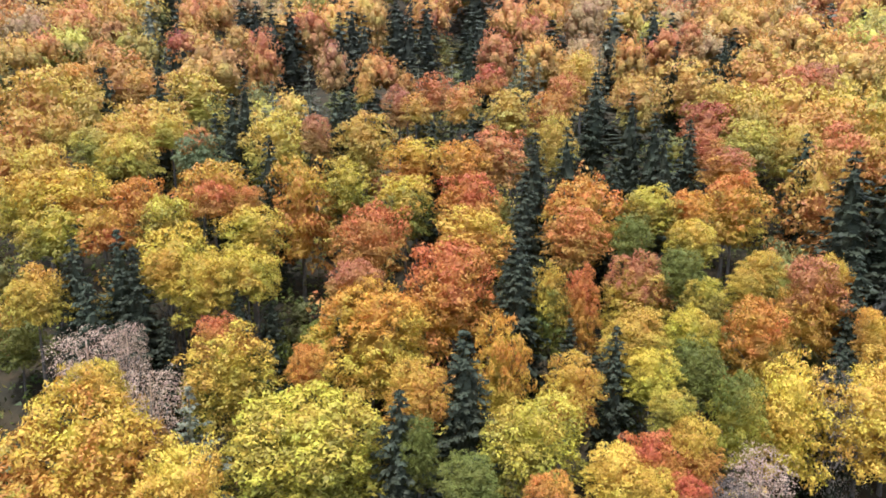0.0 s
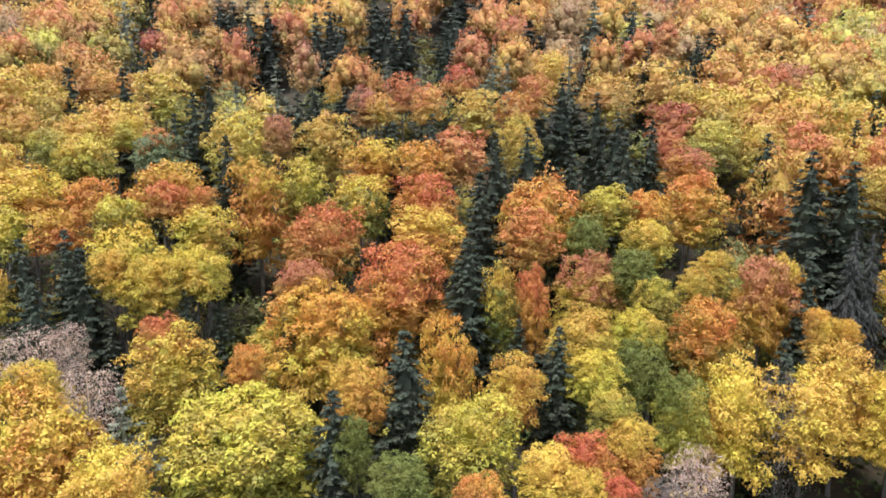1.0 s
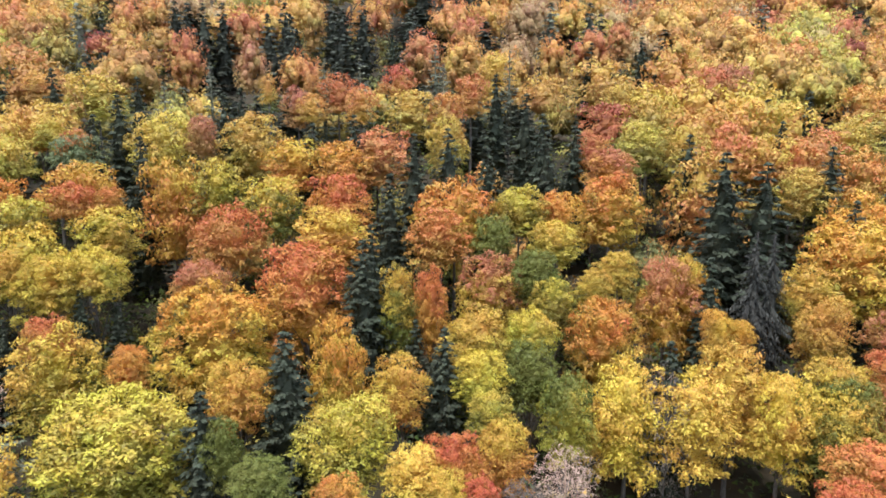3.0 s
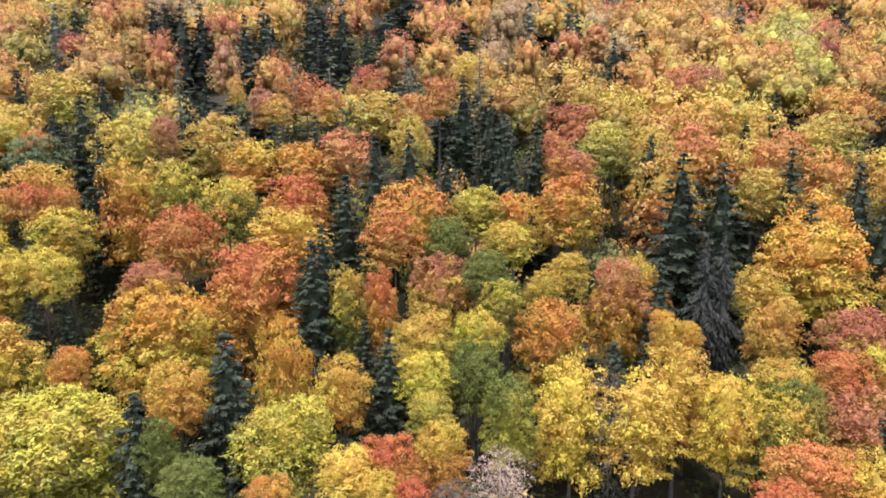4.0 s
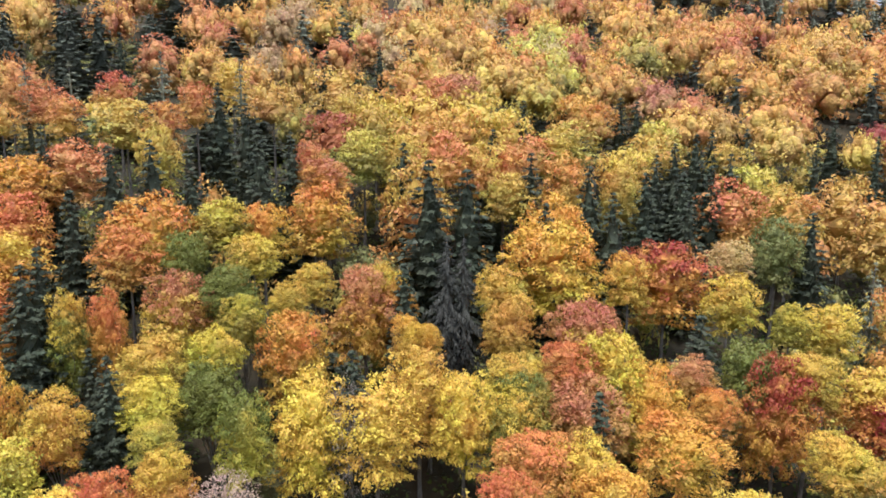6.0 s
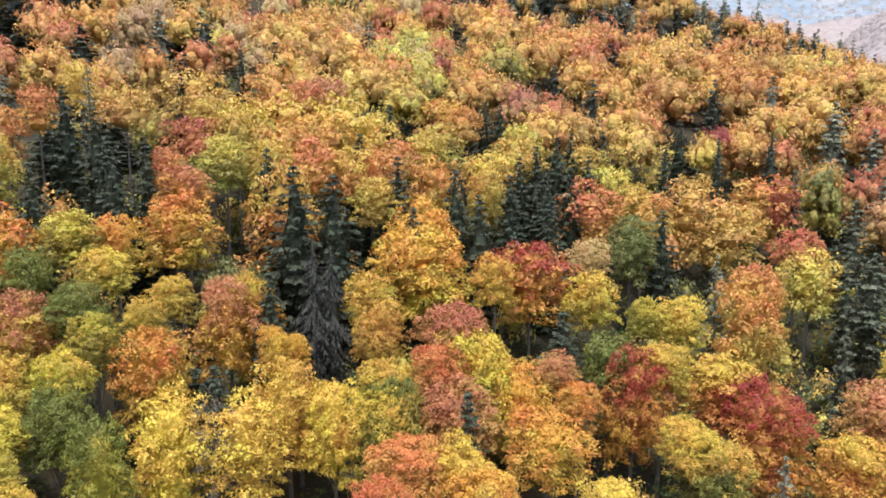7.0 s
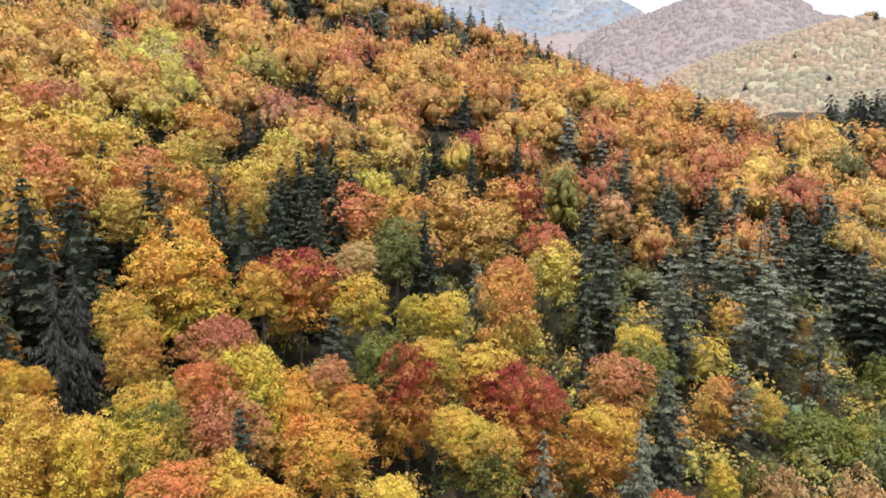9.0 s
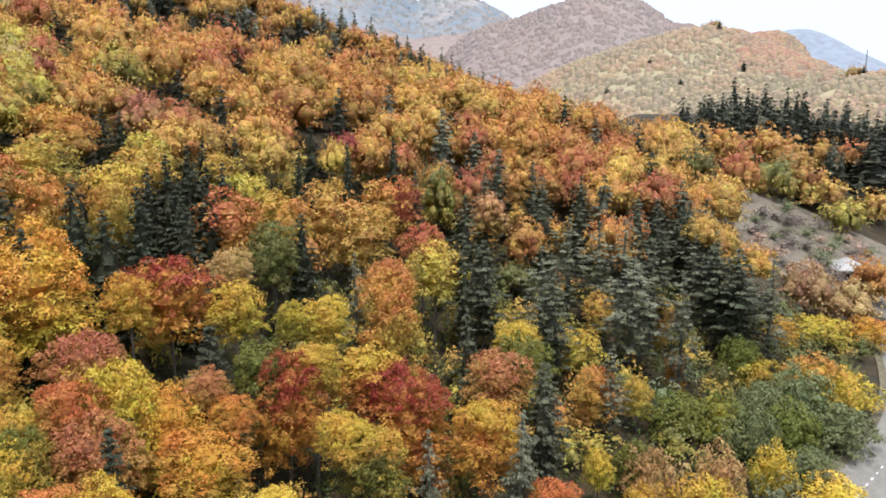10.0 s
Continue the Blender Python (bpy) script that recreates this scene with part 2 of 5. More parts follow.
def ground(x, y):
    x, y = np.asarray(x, float), np.asarray(y, float)
    near = PLANE[0] + PLANE[1] * np.clip(x, -200, 400) / 100 + PLANE[2] * np.clip(y, -200, 400) / 100
    for cy, row in zip(SWELL_Y, SWELLS):
        for cx, h in zip(SWELL_X, row):
            near = near + h * np.exp(-((x - cx) ** 2 + (y - cy) ** 2) / (2 * SWELL_R**2))
    d = np.hypot(x - 28, y)
    far = 34.0 + 0 * x
    for az, dist, h, across, along in FAR_HILLS:
        a = radians(az)
        u = (x - 28) * math.sin(a) + y * math.cos(a) - dist
        v = (x - 28) * math.cos(a) - y * math.sin(a)
        far = np.maximum(far, 34.0 + h * np.exp(-(u * u) / (2 * along**2) - (v * v) / (2 * across**2)) * (1 + 0.05 * np.sin(v / across * 5 + az) * np.cos(u / along * 4)))
    az = np.degrees(np.arctan2(x - 28, y))
    crest = np.interp(az, RIDGE_AZ, RIDGE_Z)
    far = np.maximum(far, 34 + (crest - 34) * np.exp(-(((d - 390) / 62) ** 2)))
    start = np.interp(az, (57, 66), (262, 330))
    w = np.clip((d - start) / np.interp(az, (57, 66), (95, 150)), 0, 1)
    w = w * w * (3 - 2 * w)
    return near * (1 - w) + far * w


def mesh_of(name, verts, faces, material=None, smooth=False):
    me = bpy.data.meshes.new(name)
    me.from_pydata([tuple(v) for v in verts], [], faces)
    if material:
        me.materials.append(material)
    if smooth:
        me.polygons.foreach_set("use_smooth", np.ones(len(me.polygons), bool))
    me.update()
    return me


def leaf_mesh(name, v, material=None, rise=None, slots=None, core=None, smooth=False, tone=None):
    """A mesh of loose leaves, v (n, 3, 3), over a core of shared corners: points, faces, rise, slots.
    rise: how far up its crown each leaf sits, 0 to 1."""
    n = len(v)
    if rise is None:
        z = v[:, :, 2].mean(1)
        rise = (z - z.min()) / max(1e-6, z.max() - z.min())
    co, idx, up = v.reshape(-1, 3), np.arange(3 * n).reshape(-1, 3), np.repeat(rise, 3)
    if core:
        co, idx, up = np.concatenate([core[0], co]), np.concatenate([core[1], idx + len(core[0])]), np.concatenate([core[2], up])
        if slots is not None:
            slots = np.concatenate([core[3], slots])
    me = bpy.data.meshes.new(name)
    me.vertices.add(len(co))
    me.vertices.foreach_set("co", np.ascontiguousarray(co, np.float32).ravel())
    me.loops.add(3 * len(idx))
    me.loops.foreach_set("vertex_index", np.ascontiguousarray(idx, np.int32).ravel())
    me.polygons.add(len(idx))
    me.polygons.foreach_set("loop_start", np.arange(0, 3 * len(idx), 3, dtype=np.int32))
    me.polygons.foreach_set("loop_total", np.full(len(idx), 3, np.int32))
    me.polygons.foreach_set("use_smooth", (np.arange(len(idx)) < len(idx) - n) & smooth)
    me.update(calc_edges=True)
    me.attributes.new("rise", "FLOAT", "POINT").data.foreach_set("value", up.astype(np.float32))
    if tone is not None:
        me.attributes.new("tone", "FLOAT", "POINT").data.foreach_set("value", np.concatenate([tone[0], np.repeat(tone[1], 3)]).astype(np.float32))
    if slots is not None:
        me.polygons.foreach_set("material_index", slots.astype(np.int32))
    if material:
        me.materials.append(material)
    return me


def build_ground():
    az = np.radians(np.concatenate([np.arange(10, 100, 0.6), np.arange(100, 370, 3.0)]))
    rad = np.concatenate([[0.5], np.arange(4, 340, 4.0), np.geomspace(345, 4950, 110)])
    a, r = np.meshgrid(az, rad)
    x, y = 28 + r * np.sin(a), r * np.cos(a)
    z = ground(x, y)
    verts = np.stack([x, y, z], -1).reshape(-1, 3)
    n, faces = len(az), []
    for i in range(len(rad) - 1):
        for j in range(n):
            k = (j + 1) % n
            faces.append((i * n + j, i * n + k, (i + 1) * n + k, (i + 1) * n + j))
    faces.append(tuple(range(n - 1, -1, -1)))
    me = mesh_of("ground", verts, faces, SHADED_LITTER, True)
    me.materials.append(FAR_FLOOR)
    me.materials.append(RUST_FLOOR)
    me.materials.append(HAZE_BLUE_FLOOR)
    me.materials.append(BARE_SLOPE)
    me.materials.append(HAZE_PALE_FLOOR)
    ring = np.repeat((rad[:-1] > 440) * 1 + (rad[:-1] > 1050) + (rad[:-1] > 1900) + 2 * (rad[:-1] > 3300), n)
    bare = (rad[:-1, None] > 178) & (rad[:-1, None] < 246) & (np.degrees(az)[None, :] > 73.5) & (np.degrees(az)[None, :] < 84)
    ring = np.where(bare.ravel(), 4, ring)
    me.polygons.foreach_set("material_index", np.append(ring, 0).astype(np.int32))
    me.flip_normals()
    return tagged(new("ground", me), "steep wooded hillside floor with brown leaf litter", "ground", kind="structure")


build_ground()

# ---- trees: foliage shapes ----
rng = np.random.default_rng(11)
random.seed(5)


def unit(v):
    return v / np.maximum(np.linalg.norm(v, axis=-1, keepdims=True), 1e-9)


def leaves_at(centre, normal, size, slim=0.75, along=None):
    """Small pointed leaf tufts, one to a centre; along: the way the twig grows."""
    n = unit(normal)
    if along is None:
        along = rng.normal(size=n.shape)
    side = unit(np.cross(n, along + rng.normal(size=n.shape) * 0.35))
    fore = np.cross(side, n)
    s = size[:, None]
    return np.stack([centre + fore * s * 0.62, centre - fore * s * 0.38 + side * s * slim * 0.5, centre - fore * s * 0.38 - side * s * slim * 0.5], 1)


def crown_lobes(r, h, form, plain=False):
    """The great boughs of a broadleaf crown of radius r and height h over z = 0: centres and half-axes, across and upright."""
    rings = [(3, 0.10, 0.34, 0.0, 0.26, 0.38), (7, 0.45, 0.70, 0.17, 0.25, 0.38), (9, 0.58, 0.84, 0.42, 0.24, 0.36)]
    if form == "tall":
        rings = [(3, 0.10, 0.32, 0.0, 0.26, 0.38), (6, 0.40, 0.64, 0.13, 0.26, 0.38), (8, 0.54, 0.84, 0.30, 0.25, 0.38), (7, 0.56, 0.84, 0.50, 0.24, 0.36), (6, 0.46, 0.74, 0.70, 0.22, 0.34)]
    if plain:
        rings = [(2, 0.08, 0.22, 0.0, 0.42, 0.50), (6, 0.48, 0.60, 0.16, 0.34, 0.44), (8, 0.58, 0.72, 0.36, 0.30, 0.40)] + [(7, 0.52, 0.66, 0.60, 0.30, 0.38)] * (form == "tall")
    lobes = []
    for count, out0, out1, down, w0, w1 in rings:
        a0 = random.uniform(0, 6.28)
        for k in range(count):
            a = a0 + 2 * math.pi * (k + random.uniform(-0.3, 0.3)) / count
            w = r * random.uniform(w0, w1)
            tall = w * random.uniform(0.85, 1.2)
            q = r * random.uniform(out0, out1)
            z = h - tall - h * max(0.0, down + random.uniform(-0.09, 0.09)) - (random.uniform(0, 0.1) * h if down == 0 and k else 0.0)
            lobes.append((q * math.cos(a), q * math.sin(a), max(z, tall * 0.7), w, tall))
    return np.array(lobes)


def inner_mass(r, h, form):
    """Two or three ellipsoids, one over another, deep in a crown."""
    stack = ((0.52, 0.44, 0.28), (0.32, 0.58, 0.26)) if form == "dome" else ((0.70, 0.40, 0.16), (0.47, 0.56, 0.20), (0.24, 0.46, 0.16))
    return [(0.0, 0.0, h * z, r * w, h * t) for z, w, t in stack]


def crown_core(lobes, h, rings, sides):
    """The leafy inner mass of a crown, of uneven ellipsoids."""
    pts, faces, up, count = [], [], [], 0
    for x, y, z, w, tall in lobes:
        for i in range(rings):
            b = math.pi * ((i + 0.5) / rings - 0.5)
            for k in range(sides):
                a = 2 * math.pi * (k + 0.5 * (i % 2)) / sides
                q = random.uniform(0.78, 1.1)
                pts.append((x + w * q * math.cos(b) * math.cos(a), y + w * q * math.cos(b) * math.sin(a), z + tall * q * math.sin(b)))
        for i in range(rings - 1):
            for k in range(sides):
                a, b, c, d = i * sides + k, i * sides + (k + 1) % sides, (i + 1) * sides + (k + 1) % sides, (i + 1) * sides + k
                faces += [(a + count, b + count, c + count), (a + count, c + count, d + count)]
        pts += [(x, y, z + tall * 0.95), (x, y, z - tall)]
        for k in range(sides):
            j = (k + 1) % sides
            faces += [((rings - 1) * sides + k + count, (rings - 1) * sides + j + count, rings * sides + count), (j + count, k + count, rings * sides + 1 + count)]
        count += rings * sides + 2
    pts = np.array(pts)
    return pts, np.array(faces), np.clip(pts[:, 2] / h, 0, 1)


def crown_leaves(lobes, h, puffs, per, size, slim=0.55, ragged=0.35, stray=0.4):
    """The leaves of a crown: small rounded cushions crowd the outside of its boughs; those of the lower skirt lie flat, in layers, and hang outwards."""
    share = lobes[:, 3] * (lobes[:, 3] + lobes[:, 4])
    n = puffs * 8
    pick = rng.choice(len(lobes), n, p=share / share.sum())
    away = unit(rng.normal(size=(n, 3)) + np.array([0, 0, 0.35]))
    axes = lobes[:, [3, 3, 4]]
    c = lobes[pick, :3] + away * axes[pick]
    deep = np.linalg.norm((c[:, None, :] - lobes[None, :, :3]) / axes[None], axis=2).min(1)
    keep = deep > 0.88
    c, away = c[keep], unit(away[keep] / axes[pick[keep]])
    # cushions spread evenly: each next one where there is most room
    picked, room, puffs = [0], np.linalg.norm(c - c[0], axis=1), min(puffs, len(c) - 1)
    for _ in range(puffs - 1):
        k = int(np.argmax(room * rng.uniform(0.5, 1.0, len(c))))
        picked.append(k)
        room = np.minimum(room, np.linalg.norm(c - c[k], axis=1))
    c, away = c[picked], away[picked]
    gap = np.median(np.sort(np.linalg.norm(c[:, None] - c[None], axis=2) + 99 * np.eye(puffs), axis=1)[:, 1:3])
    big = gap * rng.uniform(0.5, 1.0, puffs)
    cap = np.clip((c[:, 2] / h - 0.35) / 0.4, 0, 1)
    c = c + away * (big * rng.uniform(-0.8, 0.25, puffs))[:, None]
    # each cushion is long outwards and thin upright, the more so the lower it sits
    out = unit(np.concatenate([away[:, :2] + 0.25 * unit(c[:, :2]) + 0.02, np.zeros((puffs, 1))], 1))
    side = np.stack([-out[:, 1], out[:, 0], np.zeros(puffs)], -1)
    idx = np.repeat(np.arange(puffs), (per * (big / big.mean()) ** 1.6).astype(int) + 3)
    m = len(idx)
    d = unit(rng.normal(size=(m, 3)) + away[idx] * 0.9 + np.array([0, 0, 0.45]))
    lump = np.sin(d[:, 0] * 5 + idx * 1.7) * np.sin(d[:, 1] * 5 + idx * 2.9) * np.sin(d[:, 2] * 4 + idx)
    reach = big[idx] * (0.5 + 0.55 * rng.uniform(size=m) ** 0.6) * (1 + 0.3 * lump)
    reach = np.where(rng.uniform(size=m) < 0.1, reach * rng.uniform(1.0, 1.0 + ragged, m), reach)
    do, ds = np.einsum("ij,ij->i", d, out[idx]), np.einsum("ij,ij->i", d, side[idx])
    k = cap[idx]
    p = c[idx] + out[idx] * (do * reach * (1.4 - 0.35 * k))[:, None] + side[idx] * (ds * reach * 0.95)[:, None]
    p[:, 2] += d[:, 2] * reach * (0.45 + 0.4 * k) - (1 - k) * 0.35 * np.maximum(do, 0) * reach
    nrm = d * 0.85 + np.array([0, 0, 0.25]) + rng.normal(size=(m, 3)) * stray
    grow = out[idx] * (0.9 - 0.5 * k)[:, None] + d * 0.4 + np.array([0, 0, 1.0]) * (1.2 * k - 0.3)[:, None]
    rise = np.clip(p[:, 2] / h + rng.normal(size=puffs)[idx] * 0.13, 0, 1)
    return leaves_at(p, nrm, size * rng.uniform(0.65, 1.3, m), slim, grow), rise


def tube(path, radii, sides=6):
    """Vertices and faces of a tapering limb along a path."""
    verts, faces = [], []
    for i, (p, q) in enumerate(zip(path, radii)):
        d = Vector(path[min(i + 1, len(path) - 1)]) - Vector(path[max(i - 1, 0)])
        d.normalize()
        s = d.cross(Vector((0.31, 0.95, 0.05))).normalized()
        w = d.cross(s)
        for k in range(sides):
            a = 2 * math.pi * k / sides
            verts.append(tuple(Vector(p) + (s * math.cos(a) + w * math.sin(a)) * q))
    for i in range(len(path) - 1):
        for k in range(sides):
            j = (k + 1) % sides
            faces.append((i * sides + k, i * sides + j, (i + 1) * sides + j, (i + 1) * sides + k))
    faces.append(tuple(range((len(path) - 1) * sides, len(path) * sides)))
    return verts, faces


def joined(pieces):
    verts, faces = [], []
    for v, f in pieces:
        n = len(verts)
        verts += v
        faces += [tuple(i + n for i in q) for q in f]
    return verts, faces


def trunk_mesh(name, h, base, bark, bend=0.25):
    path, radii = [], []
    sx, sy = random.uniform(-bend, bend), random.uniform(-bend, bend)
    for i in range(8):
        u = i / 7
        path.append((sx * math.sin(u * 3.0), sy * math.sin(u * 2.2), -1.0 + u * (h + 1.0)))
        radii.append(base * (1.35 if i == 0 else 1.0) * (1 - 0.86 * u) + 0.02)
    return mesh_of(name, *tube(path, radii, 8), bark, True)


def limbs_mesh(name, h0, h1, r, count, bark, thick=0.13, fine=3):
    pieces = []
    for k in range(count):
        a = k * 2.4 + random.uniform(-0.4, 0.4)
        z0 = h0 + (h1 - h0) * random.uniform(-0.12, 0.62)
        reach = r * random.uniform(0.6, 0.95)
        rise = (h1 - z0) * random.uniform(0.4, 0.8)
        path = [(math.cos(a) * reach * u, math.sin(a) * reach * u, z0 + rise * u ** 0.75) for u in (0, 0.25, 0.5, 0.78, 1.0)]
        pieces.append(tube(path, [thick * (1 - 0.85 * u) for u in (0, 0.25, 0.5, 0.78, 1.0)], 5))
        for _ in range(fine):
            u = random.uniform(0.35, 0.85)
            b = a + random.choice((-1, 1)) * random.uniform(0.4, 1.0)
            p = Vector((math.cos(a) * reach * u, math.sin(a) * reach * u, z0 + rise * u ** 0.75))
            q = p + Vector((math.cos(b), math.sin(b), random.uniform(0.3, 0.9))) * reach * 0.4
            pieces.append(tube([p, (p + q) / 2 + Vector((0, 0, 0.1)), q], [thick * 0.4, thick * 0.25, thick * 0.08], 4))
    return mesh_of(name, *joined(pieces), bark, True)


def fir_leaves(h, r, levels, whorl, per, size, droop=0.32, bare=0.06, ragged=0.22, irregular=0.0, curl=0.55):
    """A conifer's tiers: each bough is a flat, feathered spray that sinks and lifts again towards its tip."""
    n = levels * whorl
    tier = np.repeat(np.arange(levels), whorl)
    u = np.clip((tier + rng.uniform(-0.35, 0.35, n)) / (levels - 1), 0, 0.985)
    az = tier * 2.4 + np.tile(np.arange(whorl), levels) * 2 * math.pi / whorl + rng.uniform(-0.35, 0.35, n)
    ln = r * np.minimum(1.0, (1 - u) * 1.75) ** 0.75 * (0.78 + 0.22 * np.minimum(1, u / 0.2)) + 0.16
    ln = ln * (1 + rng.uniform(-ragged, ragged, n)) * (1 + irregular * rng.uniform(-1, 0.5, n))
    keep = rng.uniform(size=n) > 0.04 + irregular * 0.35
    u, az, ln = u[keep], az[keep], ln[keep]
    z = h * (bare + (0.985 - bare) * u)
    dip = droop + rng.uniform(-0.12, 0.12, len(u)) - 0.55 * np.maximum(0, u - 0.55)
    idx = np.repeat(np.arange(len(u)), np.maximum(0.4 * per, per * ln / ln.mean()).astype(int))
    m = len(idx)
    f = rng.uniform(0.06, 1, m) ** 0.6
    d = ln[idx] * f
    wide = ln[idx] * (0.30 * (1 - f) + 0.10)
    side = rng.uniform(-1, 1, m) * wide
    ca, sa = np.cos(az[idx]), np.sin(az[idx])
    p = np.stack([ca * d - sa * side, sa * d + ca * side, z[idx] - dip[idx] * d * (1 - curl * f) - 0.25 * np.abs(side) + rng.normal(size=m) * 0.06], -1)
    turn = np.sign(side) * 0.7
    along = np.stack([ca * np.cos(turn) - sa * np.sin(turn), sa * np.cos(turn) + ca * np.sin(turn), -0.25 * np.ones(m)], -1)
    nrm = np.stack([ca * 0.35, sa * 0.35, np.ones(m)], -1) + rng.normal(size=(m, 3)) * 0.3
    leaves = leaves_at(p, nrm, size * rng.uniform(0.7, 1.3, m) * (0.8 + 0.3 * (1 - u[idx])), 0.75, along)
    top = np.array([[(0.08, 0, h * 0.94), (0, 0, h), (-0.08, 0, h * 0.94)], [(0, 0.08, h * 0.94), (0, 0, h), (0, -0.08, h * 0.94)]])
    return np.concatenate([leaves, top])


def spruce_leaves(h, r, levels, whorl, droop, bare=0.06, ragged=0.25, segs=6, wide=1.0):
    """A withered spruce: boughs hung with narrow drooping twigs."""
    out = []
    for i in range(levels):
        u = i / (levels - 1)
        z = h * (bare + (0.985 - bare) * u)
        base = r * min(1.0, (1 - u) * 2.1) ** 0.75 * (0.74 + 0.26 * min(1, u / 0.18)) + 0.14
        for k in range(whorl if u < 0.85 else max(5, whorl - 2)):
            ln = base * (1 + random.uniform(-ragged, ragged))
            a = random.uniform(0, 2 * math.pi)
            zz = z + random.uniform(-0.5, 0.5) * h / levels
            ca, sa = math.cos(a), math.sin(a)
            tilt = droop + random.uniform(-0.14, 0.14) - 0.5 * max(0, u - 0.5)
            for s in range(segs):
                f0 = (s + random.uniform(0.1, 0.9)) / segs
                d = ln * f0
                p = np.array([ca * d, sa * d, zz - tilt * d + 0.3 * tilt * d * f0])
                w = ln * (0.16 * (1 - f0) + 0.10) * random.uniform(0.6, 1.3)
                for sd in (-1, 1):
                    b = a + sd * random.uniform(0.3, 1.0)
                    tip = p + np.array([math.cos(b) * w, math.sin(b) * w, -w * random.uniform(0.3, 1.0) - tilt * w * 0.4])
                    cr = np.array([-math.sin(b), math.cos(b), random.uniform(-0.4, 0.4)]) * w * 0.26 * wide
                    out.append([p + cr, tip, p - cr])
    out.append([np.array([0.07, 0.0, h * 0.95]), np.array([0.0, 0.0, h]), np.array([-0.07, 0.0, h * 0.95])])
    return np.array(out)


# crowns are shaped once per kind, size and distance class, then shared between trees
BROAD_R, BROAD_H = 4.5, {"tall": 11.0, "dome": 6.6}
SHAPES, RAW = {}, {}


def broad_shapes(key, count, puffs, per, size, rings=5, sides=8, girth=1.0, plain=False, solid=False, **kw):
    for form, share in (("tall", 1.0), ("dome", 0.68)):
        SHAPES[key, form], RAW[key, form] = [], []
        for _ in range(count):
            h = BROAD_H[form]
            lobes = crown_lobes(BROAD_R, h, form, plain)
            leaves, rise = crown_leaves(lobes, h, int(puffs * share), per, size, **kw)
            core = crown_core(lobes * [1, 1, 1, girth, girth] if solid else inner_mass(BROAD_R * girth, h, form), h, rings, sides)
            RAW[key, form].append((leaves, core, rise))
            me = leaf_mesh("crown", leaves, rise=rise, core=core, smooth=solid)
            me.materials.append(None)
            SHAPES[key, form].append(me)


broad_shapes("big", 3, 320, 76, 0.29)
broad_shapes("near", 5, 190, 64, 0.35)
broad_shapes("mid", 6, 140, 44, 0.45, slim=0.6, stray=0.36)
broad_shapes("far", 6, 94, 27, 0.52, slim=0.7, stray=0.36, plain=True)
broad_shapes("dist", 6, 88, 15, 0.5, rings=3, sides=5, girth=0.82, slim=0.75, stray=0.36, ragged=0.15, plain=True, solid=True)
broad_shapes("tiny", 5, 44, 11, 0.7, rings=2, sides=5, girth=0.86, slim=0.85, stray=0.3, ragged=0.15, plain=True, solid=True)
broad_shapes("thin", 3, 170, 24, 0.27, rings=2, sides=4, girth=0.1, ragged=0.9)
broad_shapes("shrub", 4, 110, 38, 0.48, slim=0.65, stray=0.36)
broad_shapes("low", 5, 32, 14, 0.8, rings=3, sides=6, slim=0.8, stray=0.3)
CONE_H, CONE_R = 20.0, 3.3


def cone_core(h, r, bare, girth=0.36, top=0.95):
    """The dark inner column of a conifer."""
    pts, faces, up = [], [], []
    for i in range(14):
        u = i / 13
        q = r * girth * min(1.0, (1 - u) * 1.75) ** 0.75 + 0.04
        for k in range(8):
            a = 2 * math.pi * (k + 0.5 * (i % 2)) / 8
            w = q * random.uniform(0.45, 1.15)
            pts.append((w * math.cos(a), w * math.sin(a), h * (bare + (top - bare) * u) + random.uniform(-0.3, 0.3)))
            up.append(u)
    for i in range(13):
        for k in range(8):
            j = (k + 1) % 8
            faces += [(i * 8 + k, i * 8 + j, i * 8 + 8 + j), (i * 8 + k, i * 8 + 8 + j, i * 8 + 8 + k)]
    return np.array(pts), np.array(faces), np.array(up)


def cone_shapes(key, count, make, *a, girth=0.4, top=0.9, **kw):
    SHAPES[key], RAW[key] = [], []
    for _ in range(count):
        leaves = make(CONE_H, CONE_R, *a, **kw)
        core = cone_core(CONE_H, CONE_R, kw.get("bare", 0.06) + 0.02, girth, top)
        RAW[key].append((leaves, core, leaves[..., 2].mean(1) / CONE_H))
        me = leaf_mesh("crown", leaves, core=core)
        me.materials.append(None)
        SHAPES[key].append(me)


cone_shapes("fir", 5, fir_leaves, 24, 10, 27, 0.5, irregular=0.1, girth=0.58)
cone_shapes("fir_mid", 5, fir_leaves, 20, 9, 17, 0.64, irregular=0.1, girth=0.58)
cone_shapes("fir_far", 5, fir_leaves, 15, 8, 9, 1.05, irregular=0.1, girth=0.6, top=0.85)
cone_shapes("fir_tiny", 5, fir_leaves, 11, 7, 5, 1.5, girth=0.6, top=0.85)
cone_shapes("tall_fir", 4, fir_leaves, 19, 9, 22, 0.55, bare=0.24, ragged=0.3, irregular=0.3, girth=0.35)
cone_shapes("spruce", 3, spruce_leaves, 40, 12, 0.66, segs=8, ragged=0.3, wide=0.8)
cone_shapes("pine", 4, fir_leaves, 17, 8, 26, 0.44, droop=0.1, bare=0.2, ragged=0.35, irregular=0.5, girth=0.14)
TRUNKS = {
    "broad": [trunk_mesh("trunk", 12.0, 0.26, BEECH_BARK) for _ in range(3)],
    "cone": [trunk_mesh("trunk", 19.2, 0.24, FIR_BARK, 0.08) for _ in range(2)],
}
